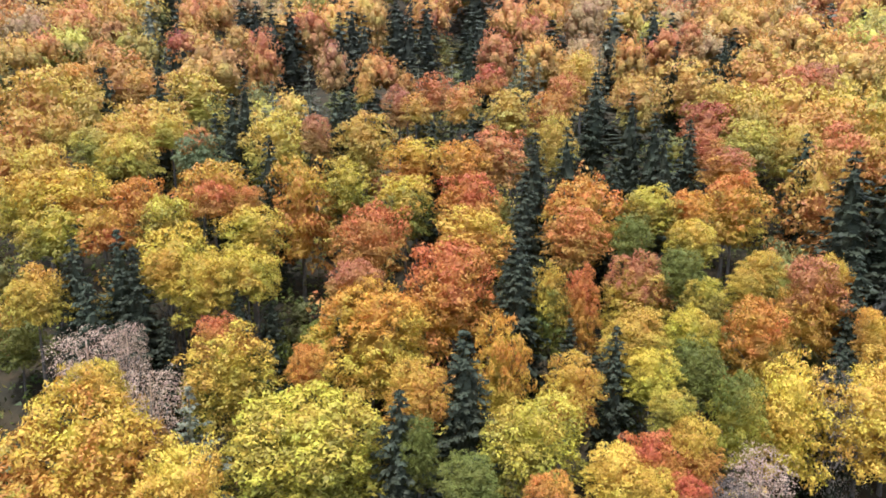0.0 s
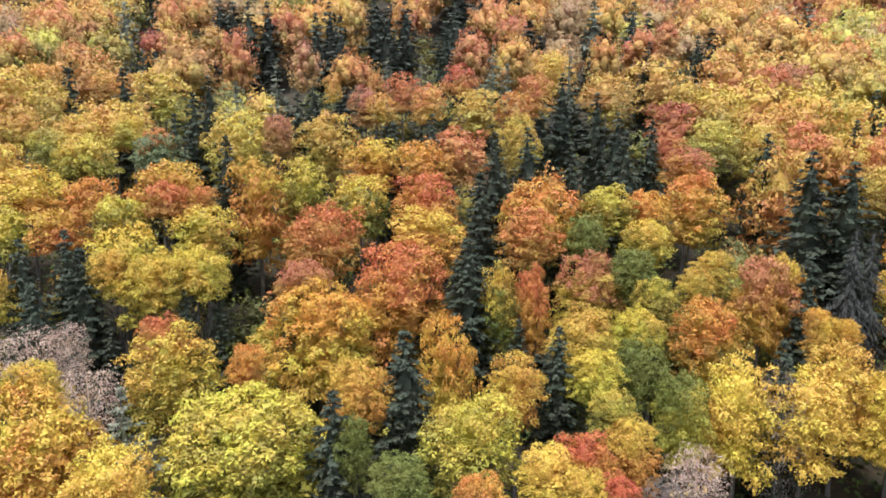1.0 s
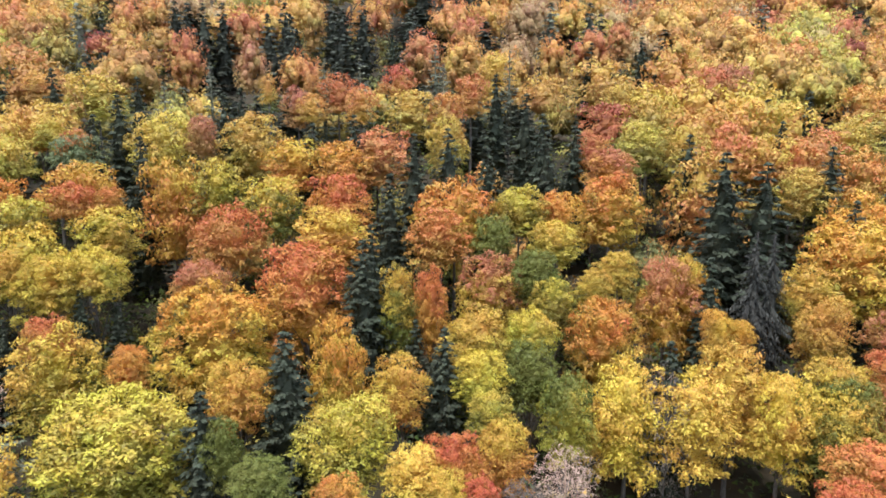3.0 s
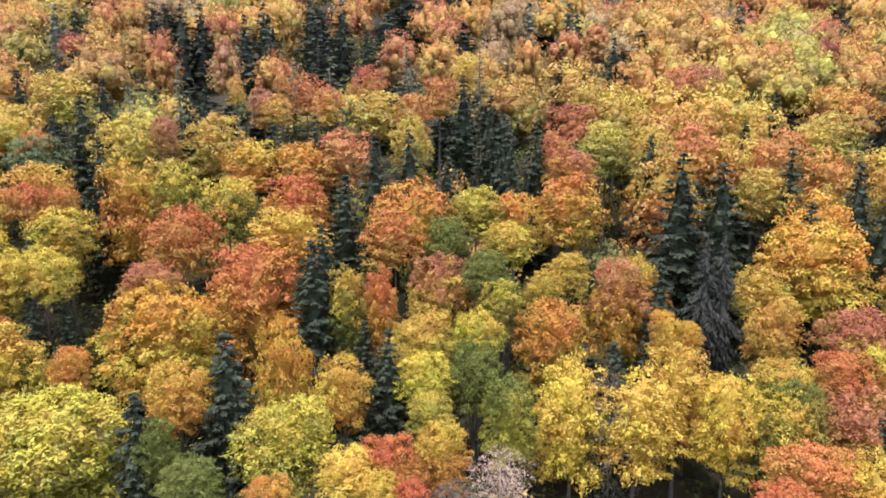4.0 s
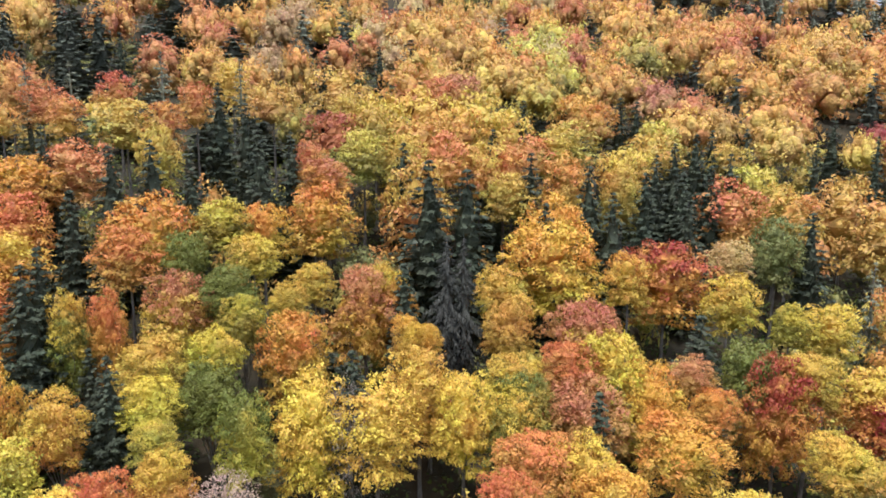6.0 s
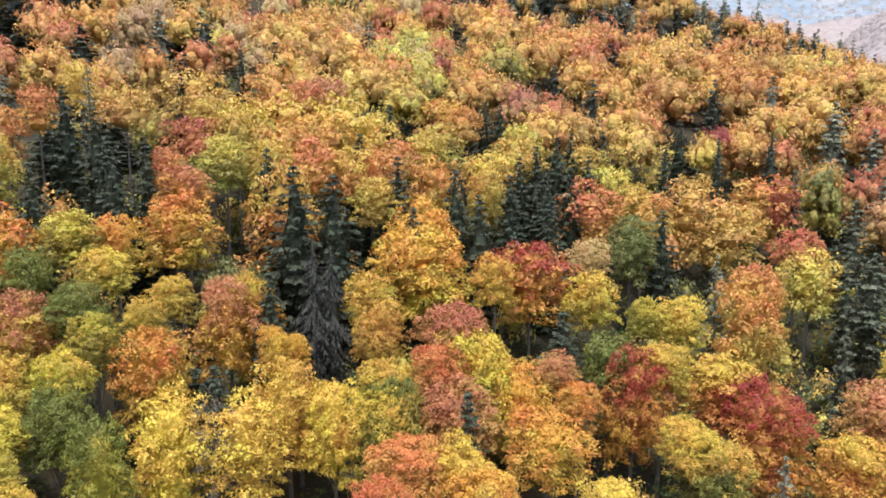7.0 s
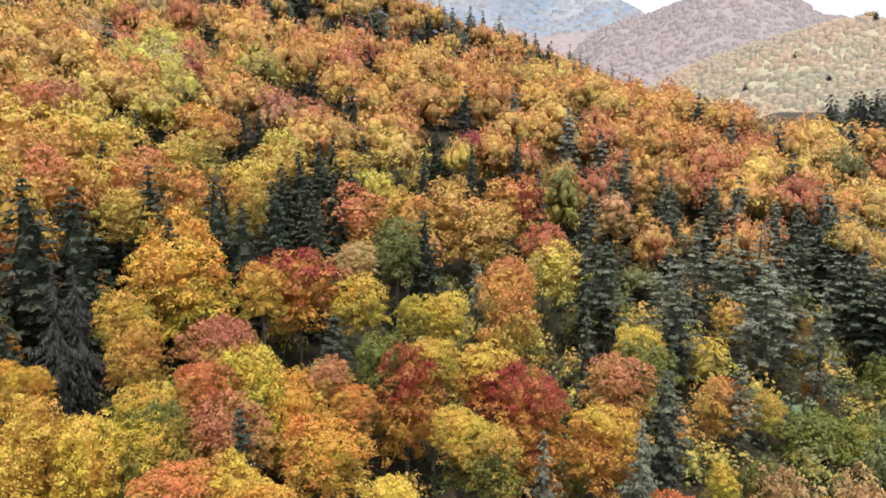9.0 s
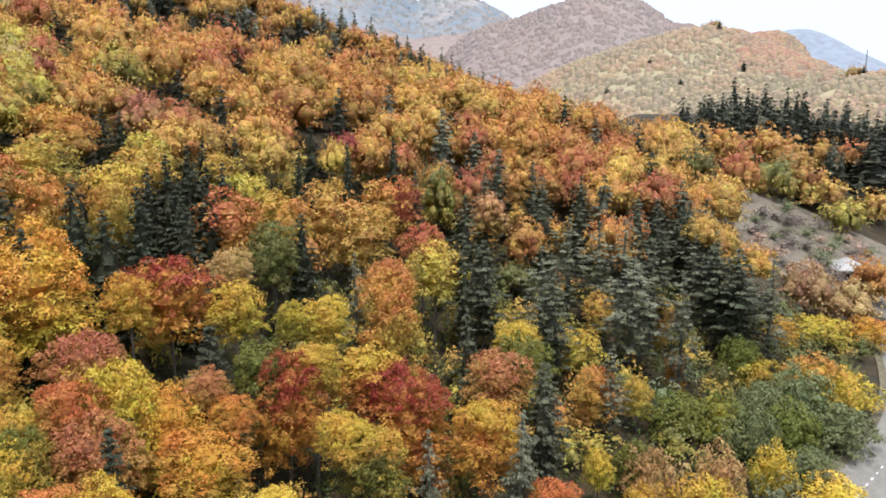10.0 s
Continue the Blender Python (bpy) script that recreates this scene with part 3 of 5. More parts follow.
BRANCH_SETS = [limbs_mesh("branchwork", 5.5, 15.0, 3.8, 9, BEECH_BARK, fine=2) for _ in range(3)]
TWIGGY_SETS = [limbs_mesh("branchwork", 5.5, 16.5, 4.0, 22, PALE_BARK, 0.07, 7) for _ in range(2)]


def part(name, me, parent, m, material=None):
    ob = new(name, me)
    ob.parent = parent
    ob.matrix_basis = m
    if material:
        ob.material_slots[0].link = "OBJECT"
        ob.material_slots[0].material = material
    return ob


def sized(sx, sy, sz, z=0.0, turn=0.0):
    return Matrix.Translation((0, 0, z)) @ Matrix.Rotation(turn, 4, "Z") @ Matrix.Diagonal((sx, sy, sz, 1))


def stem(name, x, y):
    ob = new(name)
    ob.empty_display_size = 0.5
    ob.location = (x, y, float(ground(x, y)))
    return ob


def off_path(x, y):
    """How far a place lies from the line of the flight."""
    return math.hypot(x - min(28.0, max(0.0, x)), y)


WOODS = []


def broadleaf(code, x, y, h, r, deep):
    """A broadleaf tree (beech, maple, ash), h high, its crown of radius r and deep metres from top to skirt."""
    d = off_path(x, y)
    if d > 132:
        WOODS.append((code, x, y, h, r, deep))
        return
    thin = code[0] in "ps" and d < 110
    kind = "thin" if thin else ("big" if r > 4.3 else "near") if d < 74 else ("big" if r > 5.8 else "near" if r > 4.7 else "mid") if d < 104 else "far"
    form = "tall" if deep > 1.85 * r else "dome"
    low = max(0.3, h - deep)
    turn = random.uniform(0, 6.28)
    s = r / BROAD_R
    ob = stem("broadleaf_tree", x, y)
    trunk = part("trunk", random.choice(TRUNKS["broad"]), ob, sized(h / 17, h / 17, h * 0.8 / 12))
    if d < 72 or thin:
        part("branchwork", random.choice(TWIGGY_SETS if thin else BRANCH_SETS), trunk, trunk.matrix_basis.inverted() @ sized(s * 0.95, s * 0.95, h / 18, 0, turn))
    # crowns past 92 m take a little haze in their colour
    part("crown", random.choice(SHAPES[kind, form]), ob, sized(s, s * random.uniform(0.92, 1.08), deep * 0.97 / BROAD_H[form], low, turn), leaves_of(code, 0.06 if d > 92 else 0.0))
    a = WORDS[code[0]]
    b = WORDS[code[1]] if len(code) > 1 else ""
    text = f"{a} broadleaf tree" + (f" with {b} lower leaves" if b and b != a else " in full autumn colour" if not thin else " with half-bare crown")
    tagged(ob, ("tall " if h > 18.5 else "young " if h < 12 else "") + text, "tree", "broadleaf trees of the hillside")


def conifer(code, x, y, h, r):
    """A fir or spruce; e: a grey-green one, bare below, d: a withered grey spruce, n: a pale, ragged pine."""
    d = off_path(x, y)
    if d > 150:
        WOODS.append((code, x, y, h, r, h))
        return
    key = {"c": "fir" if d < 82 else "fir_mid", "n": "pine" if d < 140 else "fir_mid", "e": "tall_fir" if d < 140 else "fir_mid", "d": "spruce"}[code]
    name, text = {"c": ("fir_tree", "dark green fir with layered boughs"), "e": ("fir_tree", "grey-green fir with a bare lower trunk"), "n": ("pine_tree", "pale ragged conifer with a bare lower trunk"),
                  "d": ("spruce_tree", "withered grey-brown spruce with hanging boughs")}[code]
    ob = stem(name, x, y)
    part("trunk", random.choice(TRUNKS["cone"]), ob, sized(h / 20, h / 20, h / 20))
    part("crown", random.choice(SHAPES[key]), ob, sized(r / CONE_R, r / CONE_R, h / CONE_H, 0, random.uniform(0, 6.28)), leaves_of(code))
    tagged(ob, ("tall " if h > 19.5 else "small " if h < 13 else "") + text + " among broadleaf trees", "tree", "conifers of the hillside")


def shrub(code, x, y, h, r):
    ob = stem("shrub", x, y)
    turn = random.uniform(0, 6.28)
    part("stem", random.choice(BRANCH_SETS), ob, sized(r / 6, r / 6, h / 18, -h * 0.25, turn))
    part("crown", random.choice(SHAPES["shrub", "dome"]), ob, sized(r / BROAD_R, r / BROAD_R, h / BROAD_H["dome"], -0.2, turn), leaves_of(code))
    tagged(ob, f"{WORDS[code[0]]} bushy shrub on the lower slope", "shrub", "shrubs of the lower slope")


# ---- trees: where they stand (leaf code, x, y, height, crown radius, crown depth) ----
# the slope ahead
broadleaf("o", -88.0, 159.4, 17.0, 5.1, 8.8)
broadleaf("ro", -75.3, 157.2, 17.0, 5.0, 8.7)
broadleaf("g", -65.3, 134.5, 17.0, 4.1, 8.0)
broadleaf("a", -62.8, 146.3, 17.0, 3.4, 6.0)
conifer("n", -59.5, 155.8, 19.0, 3.1)
broadleaf("o", -67.8, 162.8, 17.0, 3.7, 6.7)
conifer("c", -51.5, 148.2, 19.0, 2.7)
broadleaf("ro", -55.9, 172.2, 17.0, 3.7, 8.6)
broadleaf("o", -51.9, 176.0, 17.0, 4.7, 9.6)
broadleaf("a", -39.1, 146.0, 17.0, 2.9, 7.3)
broadleaf("g", -53.6, 133.5, 17.0, 4.1, 7.1)
broadleaf("m", -46.9, 136.4, 17.0, 2.3, 4.0)
broadleaf("a", -39.7, 129.8, 17.0, 6.2, 10.7)
broadleaf("y", -35.8, 109.5, 17.0, 3.8, 7.6)
broadleaf("ro", -67.0, 127.3, 17.0, 3.4, 5.9)
broadleaf("a", -68.5, 123.0, 17.0, 3.6, 6.2)
broadleaf("o", -55.4, 124.2, 17.0, 2.9, 5.1)
broadleaf("a", -49.8, 118.1, 17.0, 5.0, 8.7)
broadleaf("yo", -56.4, 106.8, 17.0, 5.1, 8.9)
broadleaf("y", -47.4, 99.9, 17.0, 3.9, 6.7)
conifer("c", -45.7, 102.2, 19.0, 2.7)
conifer("c", -39.2, 104.0, 19.0, 2.7)
broadleaf("o", -53.1, 109.2, 17.0, 2.4, 4.1)
broadleaf("o", -42.9, 107.5, 17.0, 2.2, 4.5)
broadleaf("yo", -37.8, 97.0, 17.0, 4.2, 7.2)
broadleaf("yo", -51.4, 91.1, 17.0, 3.9, 6.8)
broadleaf("y", -46.9, 91.1, 17.0, 3.0, 5.2)
broadleaf("g", -40.8, 87.1, 17.0, 2.5, 4.9)
broadleaf("yo", -39.2, 91.5, 17.0, 3.0, 5.2)
broadleaf("y", -33.7, 92.3, 17.0, 2.2, 4.8)
broadleaf("yo", -48.8, 83.0, 17.0, 3.0, 5.5)
broadleaf("y", -35.9, 85.4, 17.0, 3.0, 5.2)
broadleaf("H", -28.5, 86.9, 17.0, 2.5, 4.5)
broadleaf("ro", -28.8, 88.0, 17.0, 1.9, 3.4)
conifer("c", -27.1, 102.8, 19.0, 2.7)
conifer("c", -26.9, 95.6, 19.0, 2.7)
conifer("c", -27.1, 89.0, 19.0, 2.7)
conifer("n", -19.8, 111.7, 19.0, 1.9)
conifer("n", -22.9, 101.1, 19.0, 1.9)
broadleaf("ro", -34.4, 144.8, 17.0, 3.3, 14.6)
broadleaf("r", -29.7, 169.7, 17.0, 4.9, 14.7)
broadleaf("v", -19.8, 136.3, 17.0, 2.8, 10.0)
conifer("c", -44.0, 167.9, 19.0, 3.1)
conifer("c", -39.6, 162.9, 19.0, 2.7)
conifer("c", -36.6, 163.7, 19.0, 2.7)
conifer("c", -32.8, 164.7, 19.0, 2.7)
conifer("c", -21.0, 155.6, 19.0, 2.7)
conifer("c", -19.9, 168.2, 19.0, 3.4)
conifer("c", -15.7, 153.7, 19.0, 2.7)
conifer("c", -10.6, 173.0, 19.0, 2.8)
conifer("c", -7.1, 164.5, 19.0, 2.7)
conifer("c", -3.7, 174.3, 19.0, 2.9)
broadleaf("a", -15.2, 178.6, 17.0, 2.7, 12.2)
broadleaf("a", -5.5, 115.4, 17.0, 1.3, 4.8)
broadleaf("l", -11.7, 113.0, 17.0, 1.1, 4.7)
conifer("c", -12.5, 100.4, 19.0, 2.7)
conifer("c", -14.1, 97.9, 19.0, 2.7)
conifer("n", -3.8, 116.7, 19.0, 2.4)
broadleaf("r", -1.4, 114.3, 17.0, 2.7, 6.4)
broadleaf("v", -6.3, 107.3, 17.0, 2.2, 6.0)
broadleaf("o", -3.8, 104.3, 17.0, 2.0, 4.4)
broadleaf("y", -21.5, 95.4, 17.0, 3.6, 9.8)
conifer("c", -19.7, 83.9, 19.0, 2.7)
broadleaf("v", -16.3, 95.1, 17.0, 1.8, 5.8)
broadleaf("y", -10.5, 96.4, 17.0, 3.5, 8.6)
broadleaf("g", -10.9, 83.1, 17.0, 3.0, 7.5)
broadleaf("yo", -3.3, 89.9, 17.0, 3.5, 7.2)
broadleaf("yG", -4.2, 80.0, 17.0, 2.9, 7.2)
conifer("c", -1.3, 90.1, 19.0, 2.7)
broadleaf("yo", -16.1, 83.2, 17.0, 3.3, 13.0)
broadleaf("yo", -25.2, 80.5, 17.0, 3.7, 6.4)
broadleaf("r", -23.9, 76.0, 17.0, 2.2, 3.8)
broadleaf("r", -20.1, 76.0, 17.0, 1.3, 2.9)
broadleaf("y", -19.2, 73.1, 16.7, 2.8, 6.0)
broadleaf("y", -25.7, 69.7, 16.0, 3.3, 5.7)
broadleaf("y", -43.6, 76.6, 17.0, 3.0, 8.0)
broadleaf("yo", -39.0, 77.9, 17.0, 3.6, 6.7)
broadleaf("o", -31.7, 75.9, 17.0, 2.8, 4.8)
broadleaf("g", -27.9, 73.3, 16.7, 2.7, 4.7)
broadleaf("g", -36.6, 84.0, 17.0, 2.5, 4.4)
broadleaf("yo", -44.6, 82.2, 17.0, 2.9, 5.1)
broadleaf("g", -38.2, 71.1, 16.2, 2.9, 5.1)
broadleaf("yo", -32.9, 71.6, 16.3, 2.6, 4.6)
broadleaf("r", -7.3, 73.6, 16.9, 3.7, 6.7)
conifer("n", 1.4, 119.4, 19.0, 2.4)
conifer("c", 7.9, 163.1, 19.0, 2.8)
conifer("c", 5.0, 142.8, 19.0, 2.7)
broadleaf("ro", 16.6, 187.4, 17.0, 5.1, 11.1)
broadleaf("r", 10.6, 150.5, 17.0, 4.4, 11.7)
broadleaf("o", 24.6, 188.7, 17.0, 4.6, 14.6)
conifer("n", 13.2, 126.7, 19.0, 2.1)
conifer("n", 14.5, 114.4, 19.0, 1.9)
broadleaf("t", 34.8, 189.8, 17.0, 5.5, 16.1)
conifer("n", 38.9, 173.9, 19.0, 3.5)
broadleaf("l", 23.8, 130.3, 17.0, 2.8, 7.8)
broadleaf("o", 35.6, 144.6, 17.0, 3.1, 12.6)
broadleaf("ro", 43.4, 148.7, 17.0, 4.1, 10.2)
conifer("c", 47.6, 173.1, 19.0, 2.7)
conifer("c", 46.6, 156.4, 19.0, 2.7)
broadleaf("r", 50.7, 156.3, 17.0, 2.6, 7.9)
broadleaf("ao", 66.1, 177.6, 17.0, 6.8, 11.7)
conifer("c", 49.0, 132.4, 19.0, 2.7)
conifer("c", 39.4, 128.1, 19.0, 2.7)
broadleaf("oy", 59.1, 141.4, 17.0, 5.2, 9.0)
broadleaf("y", 9.9, 109.4, 17.0, 3.8, 8.1)
broadleaf("ro", 7.5, 119.7, 17.0, 2.8, 5.0)
broadleaf("ro", 2.5, 108.8, 17.0, 2.5, 5.6)
broadleaf("o", 15.1, 108.5, 17.0, 2.5, 7.6)
broadleaf("ro", 18.7, 115.9, 17.0, 2.5, 7.0)
conifer("c", 3.5, 92.3, 19.3, 2.7)
broadleaf("r", 6.1, 93.4, 17.0, 4.0, 7.9)
broadleaf("y", 15.0, 98.9, 17.0, 2.5, 8.8)
broadleaf("o", 2.4, 89.3, 17.0, 3.4, 6.7)
conifer("c", 11.0, 88.6, 19.0, 2.7)
conifer("c", 15.1, 90.5, 19.0, 2.7)
conifer("c", 22.2, 110.0, 19.0, 2.7)
conifer("n", 25.2, 122.3, 19.0, 1.9)
conifer("c", 25.8, 102.3, 19.0, 2.7)
conifer("c", 27.2, 95.9, 19.0, 2.7)
conifer("c", 19.7, 85.9, 19.0, 2.7)
conifer("c", 27.1, 90.9, 19.0, 2.7)
conifer("c", 31.1, 93.9, 19.0, 2.7)
broadleaf("a", 29.8, 115.6, 17.0, 3.6, 6.4)
broadleaf("a", 40.6, 126.0, 17.0, 4.5, 11.0)
broadleaf("y", 41.0, 112.3, 17.0, 3.5, 6.3)
broadleaf("m", 38.1, 107.6, 15.9, 3.6, 6.3)
broadleaf("ro", 33.5, 94.8, 17.0, 1.9, 4.9)
broadleaf("yg", 43.9, 107.3, 17.0, 3.8, 6.7)
broadleaf("g", 40.8, 98.9, 17.0, 3.3, 7.4)
broadleaf("vo", 35.1, 91.2, 17.0, 3.0, 5.6)
broadleaf("oy", 33.6, 85.0, 17.0, 3.8, 9.3)
broadleaf("y", 46.4, 98.1, 17.0, 3.1, 7.4)
broadleaf("ro", 51.6, 98.0, 17.0, 4.5, 7.7)
conifer("c", 44.9, 91.8, 19.0, 2.7)
broadleaf("yo", 46.1, 90.8, 17.0, 4.0, 14.2)
conifer("c", 8.8, 78.8, 19.0, 2.7)
broadleaf("ro", 2.9, 81.5, 17.0, 3.1, 7.8)
broadleaf("yo", 3.2, 74.8, 17.0, 3.5, 6.5)
broadleaf("oy", 15.7, 81.4, 17.0, 4.4, 7.6)
broadleaf("r", 14.2, 76.1, 17.0, 2.9, 6.6)
broadleaf("g", 22.9, 81.3, 17.0, 3.2, 6.2)
broadleaf("G", 19.7, 75.2, 17.0, 1.8, 5.4)
broadleaf("oy", 27.1, 80.9, 17.0, 2.3, 6.6)
broadleaf("yg", 26.0, 75.1, 17.0, 2.4, 4.7)
conifer("c", 7.5, 70.6, 18.2, 2.5)
broadleaf("y", -36.5, 64.0, 14.9, 2.9, 5.3)
conifer("c", -33.7, 65.6, 17.1, 2.4)
conifer("c", -30.2, 67.0, 17.3, 2.4)
conifer("c", -30.0, 60.4, 16.5, 2.7)
conifer("c", -27.9, 64.9, 17.0, 2.4)
broadleaf("y", -25.9, 67.1, 15.5, 2.6, 4.9)
broadleaf("y", -22.6, 66.8, 15.5, 2.8, 6.8)
broadleaf("yg", -18.5, 67.6, 15.6, 2.9, 4.9)
broadleaf("yg", -18.0, 58.7, 14.5, 3.6, 8.5)
broadleaf("r", -19.0, 59.5, 14.5, 2.0, 3.4)
broadleaf("p", -29.3, 57.7, 14.5, 2.8, 6.3)
broadleaf("p", -26.3, 58.5, 14.5, 1.6, 4.9)
broadleaf("y", -26.9, 53.8, 14.5, 2.2, 3.8)
broadleaf("p", -22.7, 53.8, 14.5, 2.2, 5.9)
broadleaf("yo", -26.2, 50.8, 14.5, 5.3, 9.8)
broadleaf("l", -17.8, 46.0, 14.5, 2.9, 5.2)
broadleaf("g", -10.2, 52.2, 14.5, 5.8, 11.1)
conifer("n", -18.2, 49.5, 16.5, 2.2)
conifer("c", -3.2, 50.4, 16.5, 2.7)
broadleaf("o", -11.1, 57.0, 14.5, 1.5, 4.6)
broadleaf("v", -8.1, 67.1, 15.5, 2.5, 4.4)
broadleaf("oy", -6.6, 64.8, 15.1, 4.7, 11.1)
broadleaf("yo", -2.1, 56.0, 14.5, 2.4, 6.2)
broadleaf("G", -1.8, 50.2, 14.5, 1.5, 5.6)
broadleaf("ro", 0.9, 70.2, 16.2, 4.2, 10.9)
conifer("c", 7.0, 67.3, 18.6, 3.0)
broadleaf("yG", 10.2, 67.8, 15.8, 2.0, 8.9)
broadleaf("ro", 13.2, 68.0, 15.8, 1.8, 8.6)
broadleaf("vy", 19.0, 70.2, 16.2, 3.1, 8.2)
broadleaf("yg", 17.4, 63.3, 15.0, 2.9, 5.9)
broadleaf("G", 23.6, 70.8, 16.4, 2.6, 5.5)
broadleaf("g", 24.8, 67.5, 15.8, 2.1, 5.0)
broadleaf("y", 22.4, 63.8, 15.1, 2.2, 3.8)
broadleaf("oy", 29.3, 66.0, 15.5, 3.0, 9.7)
broadleaf("y", 29.1, 68.9, 16.0, 1.7, 3.7)
broadleaf("y", 31.7, 71.2, 16.5, 1.9, 4.2)
broadleaf("vo", 36.6, 71.1, 16.5, 2.9, 9.7)
conifer("c", 40.3, 69.5, 18.0, 2.5)
conifer("c", 33.8, 59.7, 16.5, 2.3)
broadleaf("o", 39.9, 65.2, 15.4, 1.5, 5.2)
conifer("c", 14.6, 59.2, 16.5, 2.3)
broadleaf("yg", 17.6, 59.3, 14.5, 2.3, 5.0)
broadleaf("g", 18.2, 54.8, 14.5, 1.9, 4.2)
broadleaf("G", 21.9, 60.9, 14.5, 2.3, 6.1)
broadleaf("Gg", 24.6, 57.5, 14.5, 2.2, 8.1)
broadleaf("l", 30.3, 59.6, 14.5, 3.2, 11.1)
broadleaf("s", 33.3, 58.4, 14.5, 2.3, 11.8)
broadleaf("yo", 10.9, 58.0, 14.5, 2.2, 6.4)
broadleaf("g", 7.0, 53.1, 14.5, 3.4, 8.1)
conifer("c", 1.7, 56.7, 17.0, 3.0)
broadleaf("oy", 5.1, 62.0, 14.7, 2.3, 12.9)
broadleaf("G", 1.8, 46.8, 14.5, 1.9, 3.6)
broadleaf("l", 12.5, 48.8, 14.5, 2.1, 5.0)
broadleaf("y", 14.6, 46.6, 14.5, 1.6, 2.8)
broadleaf("ro", 15.1, 50.1, 14.5, 2.3, 4.1)
broadleaf("yo", 19.1, 52.0, 14.5, 2.0, 6.1)
broadleaf("r", 17.0, 46.3, 14.5, 1.4, 2.5)
broadleaf("p", 23.4, 49.7, 14.5, 2.1, 5.1)
broadleaf("s", 19.9, 46.5, 14.5, 1.4, 2.4)
broadleaf("o", 7.3, 45.6, 14.5, 1.8, 3.1)
conifer("c", -19.0, 65.9, 13.0, 1.8)
conifer("c", -16.2, 67.0, 12.0, 1.7)
shrub("G", -16.6, 68.1, 7.2, 2.2)
shrub("G", -17.9, 64.0, 6.2, 2.2)
conifer("c", -25.3, 64.1, 11.0, 1.5)
broadleaf("G", -11.8, 69.4, 8.0, 2.1, 4.8)
shrub("G", -22.7, 64.6, 6.2, 2.0)
broadleaf("G", -40.5, 67.3, 8.0, 2.2, 5.3)
conifer("c", 11.9, 66.1, 12.0, 1.7)
shrub("G", 3.6, 57.0, 6.2, 1.8)
broadleaf("G", 16.1, 62.6, 8.0, 1.8, 4.4)
conifer("c", -9.4, 64.1, 12.0, 1.7)
# the next stretch of the slope
broadleaf("o", 66.7, 187.3, 17.0, 6.0, 11.1)
broadleaf("o", 72.4, 182.2, 17.0, 6.4, 11.0)
broadleaf("a", 69.0, 153.3, 17.0, 5.3, 9.1)
broadleaf("o", 77.5, 166.5, 17.0, 5.8, 10.1)
broadleaf("g", 83.7, 154.1, 17.0, 5.9, 10.2)
broadleaf("o", 75.6, 148.2, 17.0, 4.5, 7.9)
conifer("n", 83.4, 165.9, 19.0, 4.3)
broadleaf("g", 96.6, 171.2, 17.0, 5.5, 9.5)
broadleaf("r", 100.0, 162.5, 17.0, 3.7, 8.2)
broadleaf("g", 87.2, 144.6, 17.0, 4.4, 7.7)
broadleaf("o", 94.2, 143.7, 17.0, 4.4, 7.6)
broadleaf("m", 91.6, 142.3, 17.0, 2.7, 4.7)
broadleaf("ao", 53.2, 127.6, 17.0, 5.3, 9.2)
broadleaf("r", 57.0, 120.5, 17.0, 3.5, 6.1)
broadleaf("v", 61.2, 123.7, 17.0, 3.8, 6.6)
broadleaf("ao", 61.3, 129.5, 17.0, 4.8, 8.3)
broadleaf("a", 71.8, 134.3, 17.0, 5.6, 9.7)
broadleaf("o", 79.7, 141.6, 17.0, 5.4, 9.4)
broadleaf("yg", 76.5, 124.4, 17.0, 4.8, 8.3)
broadleaf("g", 84.6, 134.5, 17.0, 5.0, 8.6)
broadleaf("o", 89.8, 130.6, 17.0, 4.2, 7.8)
broadleaf("y", 44.8, 110.9, 17.0, 4.7, 8.1)
broadleaf("yo", 53.0, 114.2, 17.0, 5.1, 8.9)
broadleaf("y", 61.6, 113.8, 17.0, 5.1, 8.9)
broadleaf("yo", 63.9, 106.9, 17.0, 4.8, 8.4)
broadleaf("o", 57.2, 108.6, 17.0, 4.2, 7.3)
broadleaf("yo", 50.3, 104.2, 17.0, 4.7, 8.2)
broadleaf("o", 80.2, 116.9, 17.0, 4.2, 7.2)
broadleaf("g", 73.4, 104.5, 17.0, 4.4, 8.3)
broadleaf("o", 81.5, 112.5, 17.0, 3.7, 6.4)
broadleaf("y", 69.9, 102.3, 17.0, 3.2, 7.2)
conifer("c", 66.8, 107.5, 19.0, 2.7)
conifer("c", 58.5, 97.0, 19.0, 2.7)
broadleaf("yo", 56.4, 96.6, 17.0, 4.1, 7.1)
broadleaf("r", 64.4, 98.5, 17.0, 3.3, 5.6)
broadleaf("o", 59.4, 94.9, 17.0, 3.9, 6.7)
broadleaf("y", 58.3, 88.8, 17.0, 3.1, 6.3)
conifer("c", 46.0, 82.4, 21.8, 4.1)
conifer("c", 50.4, 81.7, 21.3, 4.0)
conifer("c", 60.6, 87.8, 20.5, 3.0)
broadleaf("oy", 68.5, 94.5, 17.0, 3.4, 10.7)
conifer("c", 67.4, 85.2, 20.5, 2.9)
broadleaf("oy", 61.9, 83.1, 17.0, 3.7, 6.5)
conifer("c", 59.2, 79.1, 19.0, 2.7)
broadleaf("oy", 59.6, 78.9, 17.0, 5.7, 12.5)
broadleaf("yo", 39.0, 71.5, 16.5, 2.3, 9.7)
conifer("d", 45.0, 70.4, 20.5, 2.3)
conifer("d", 46.8, 70.6, 20.3, 2.0)
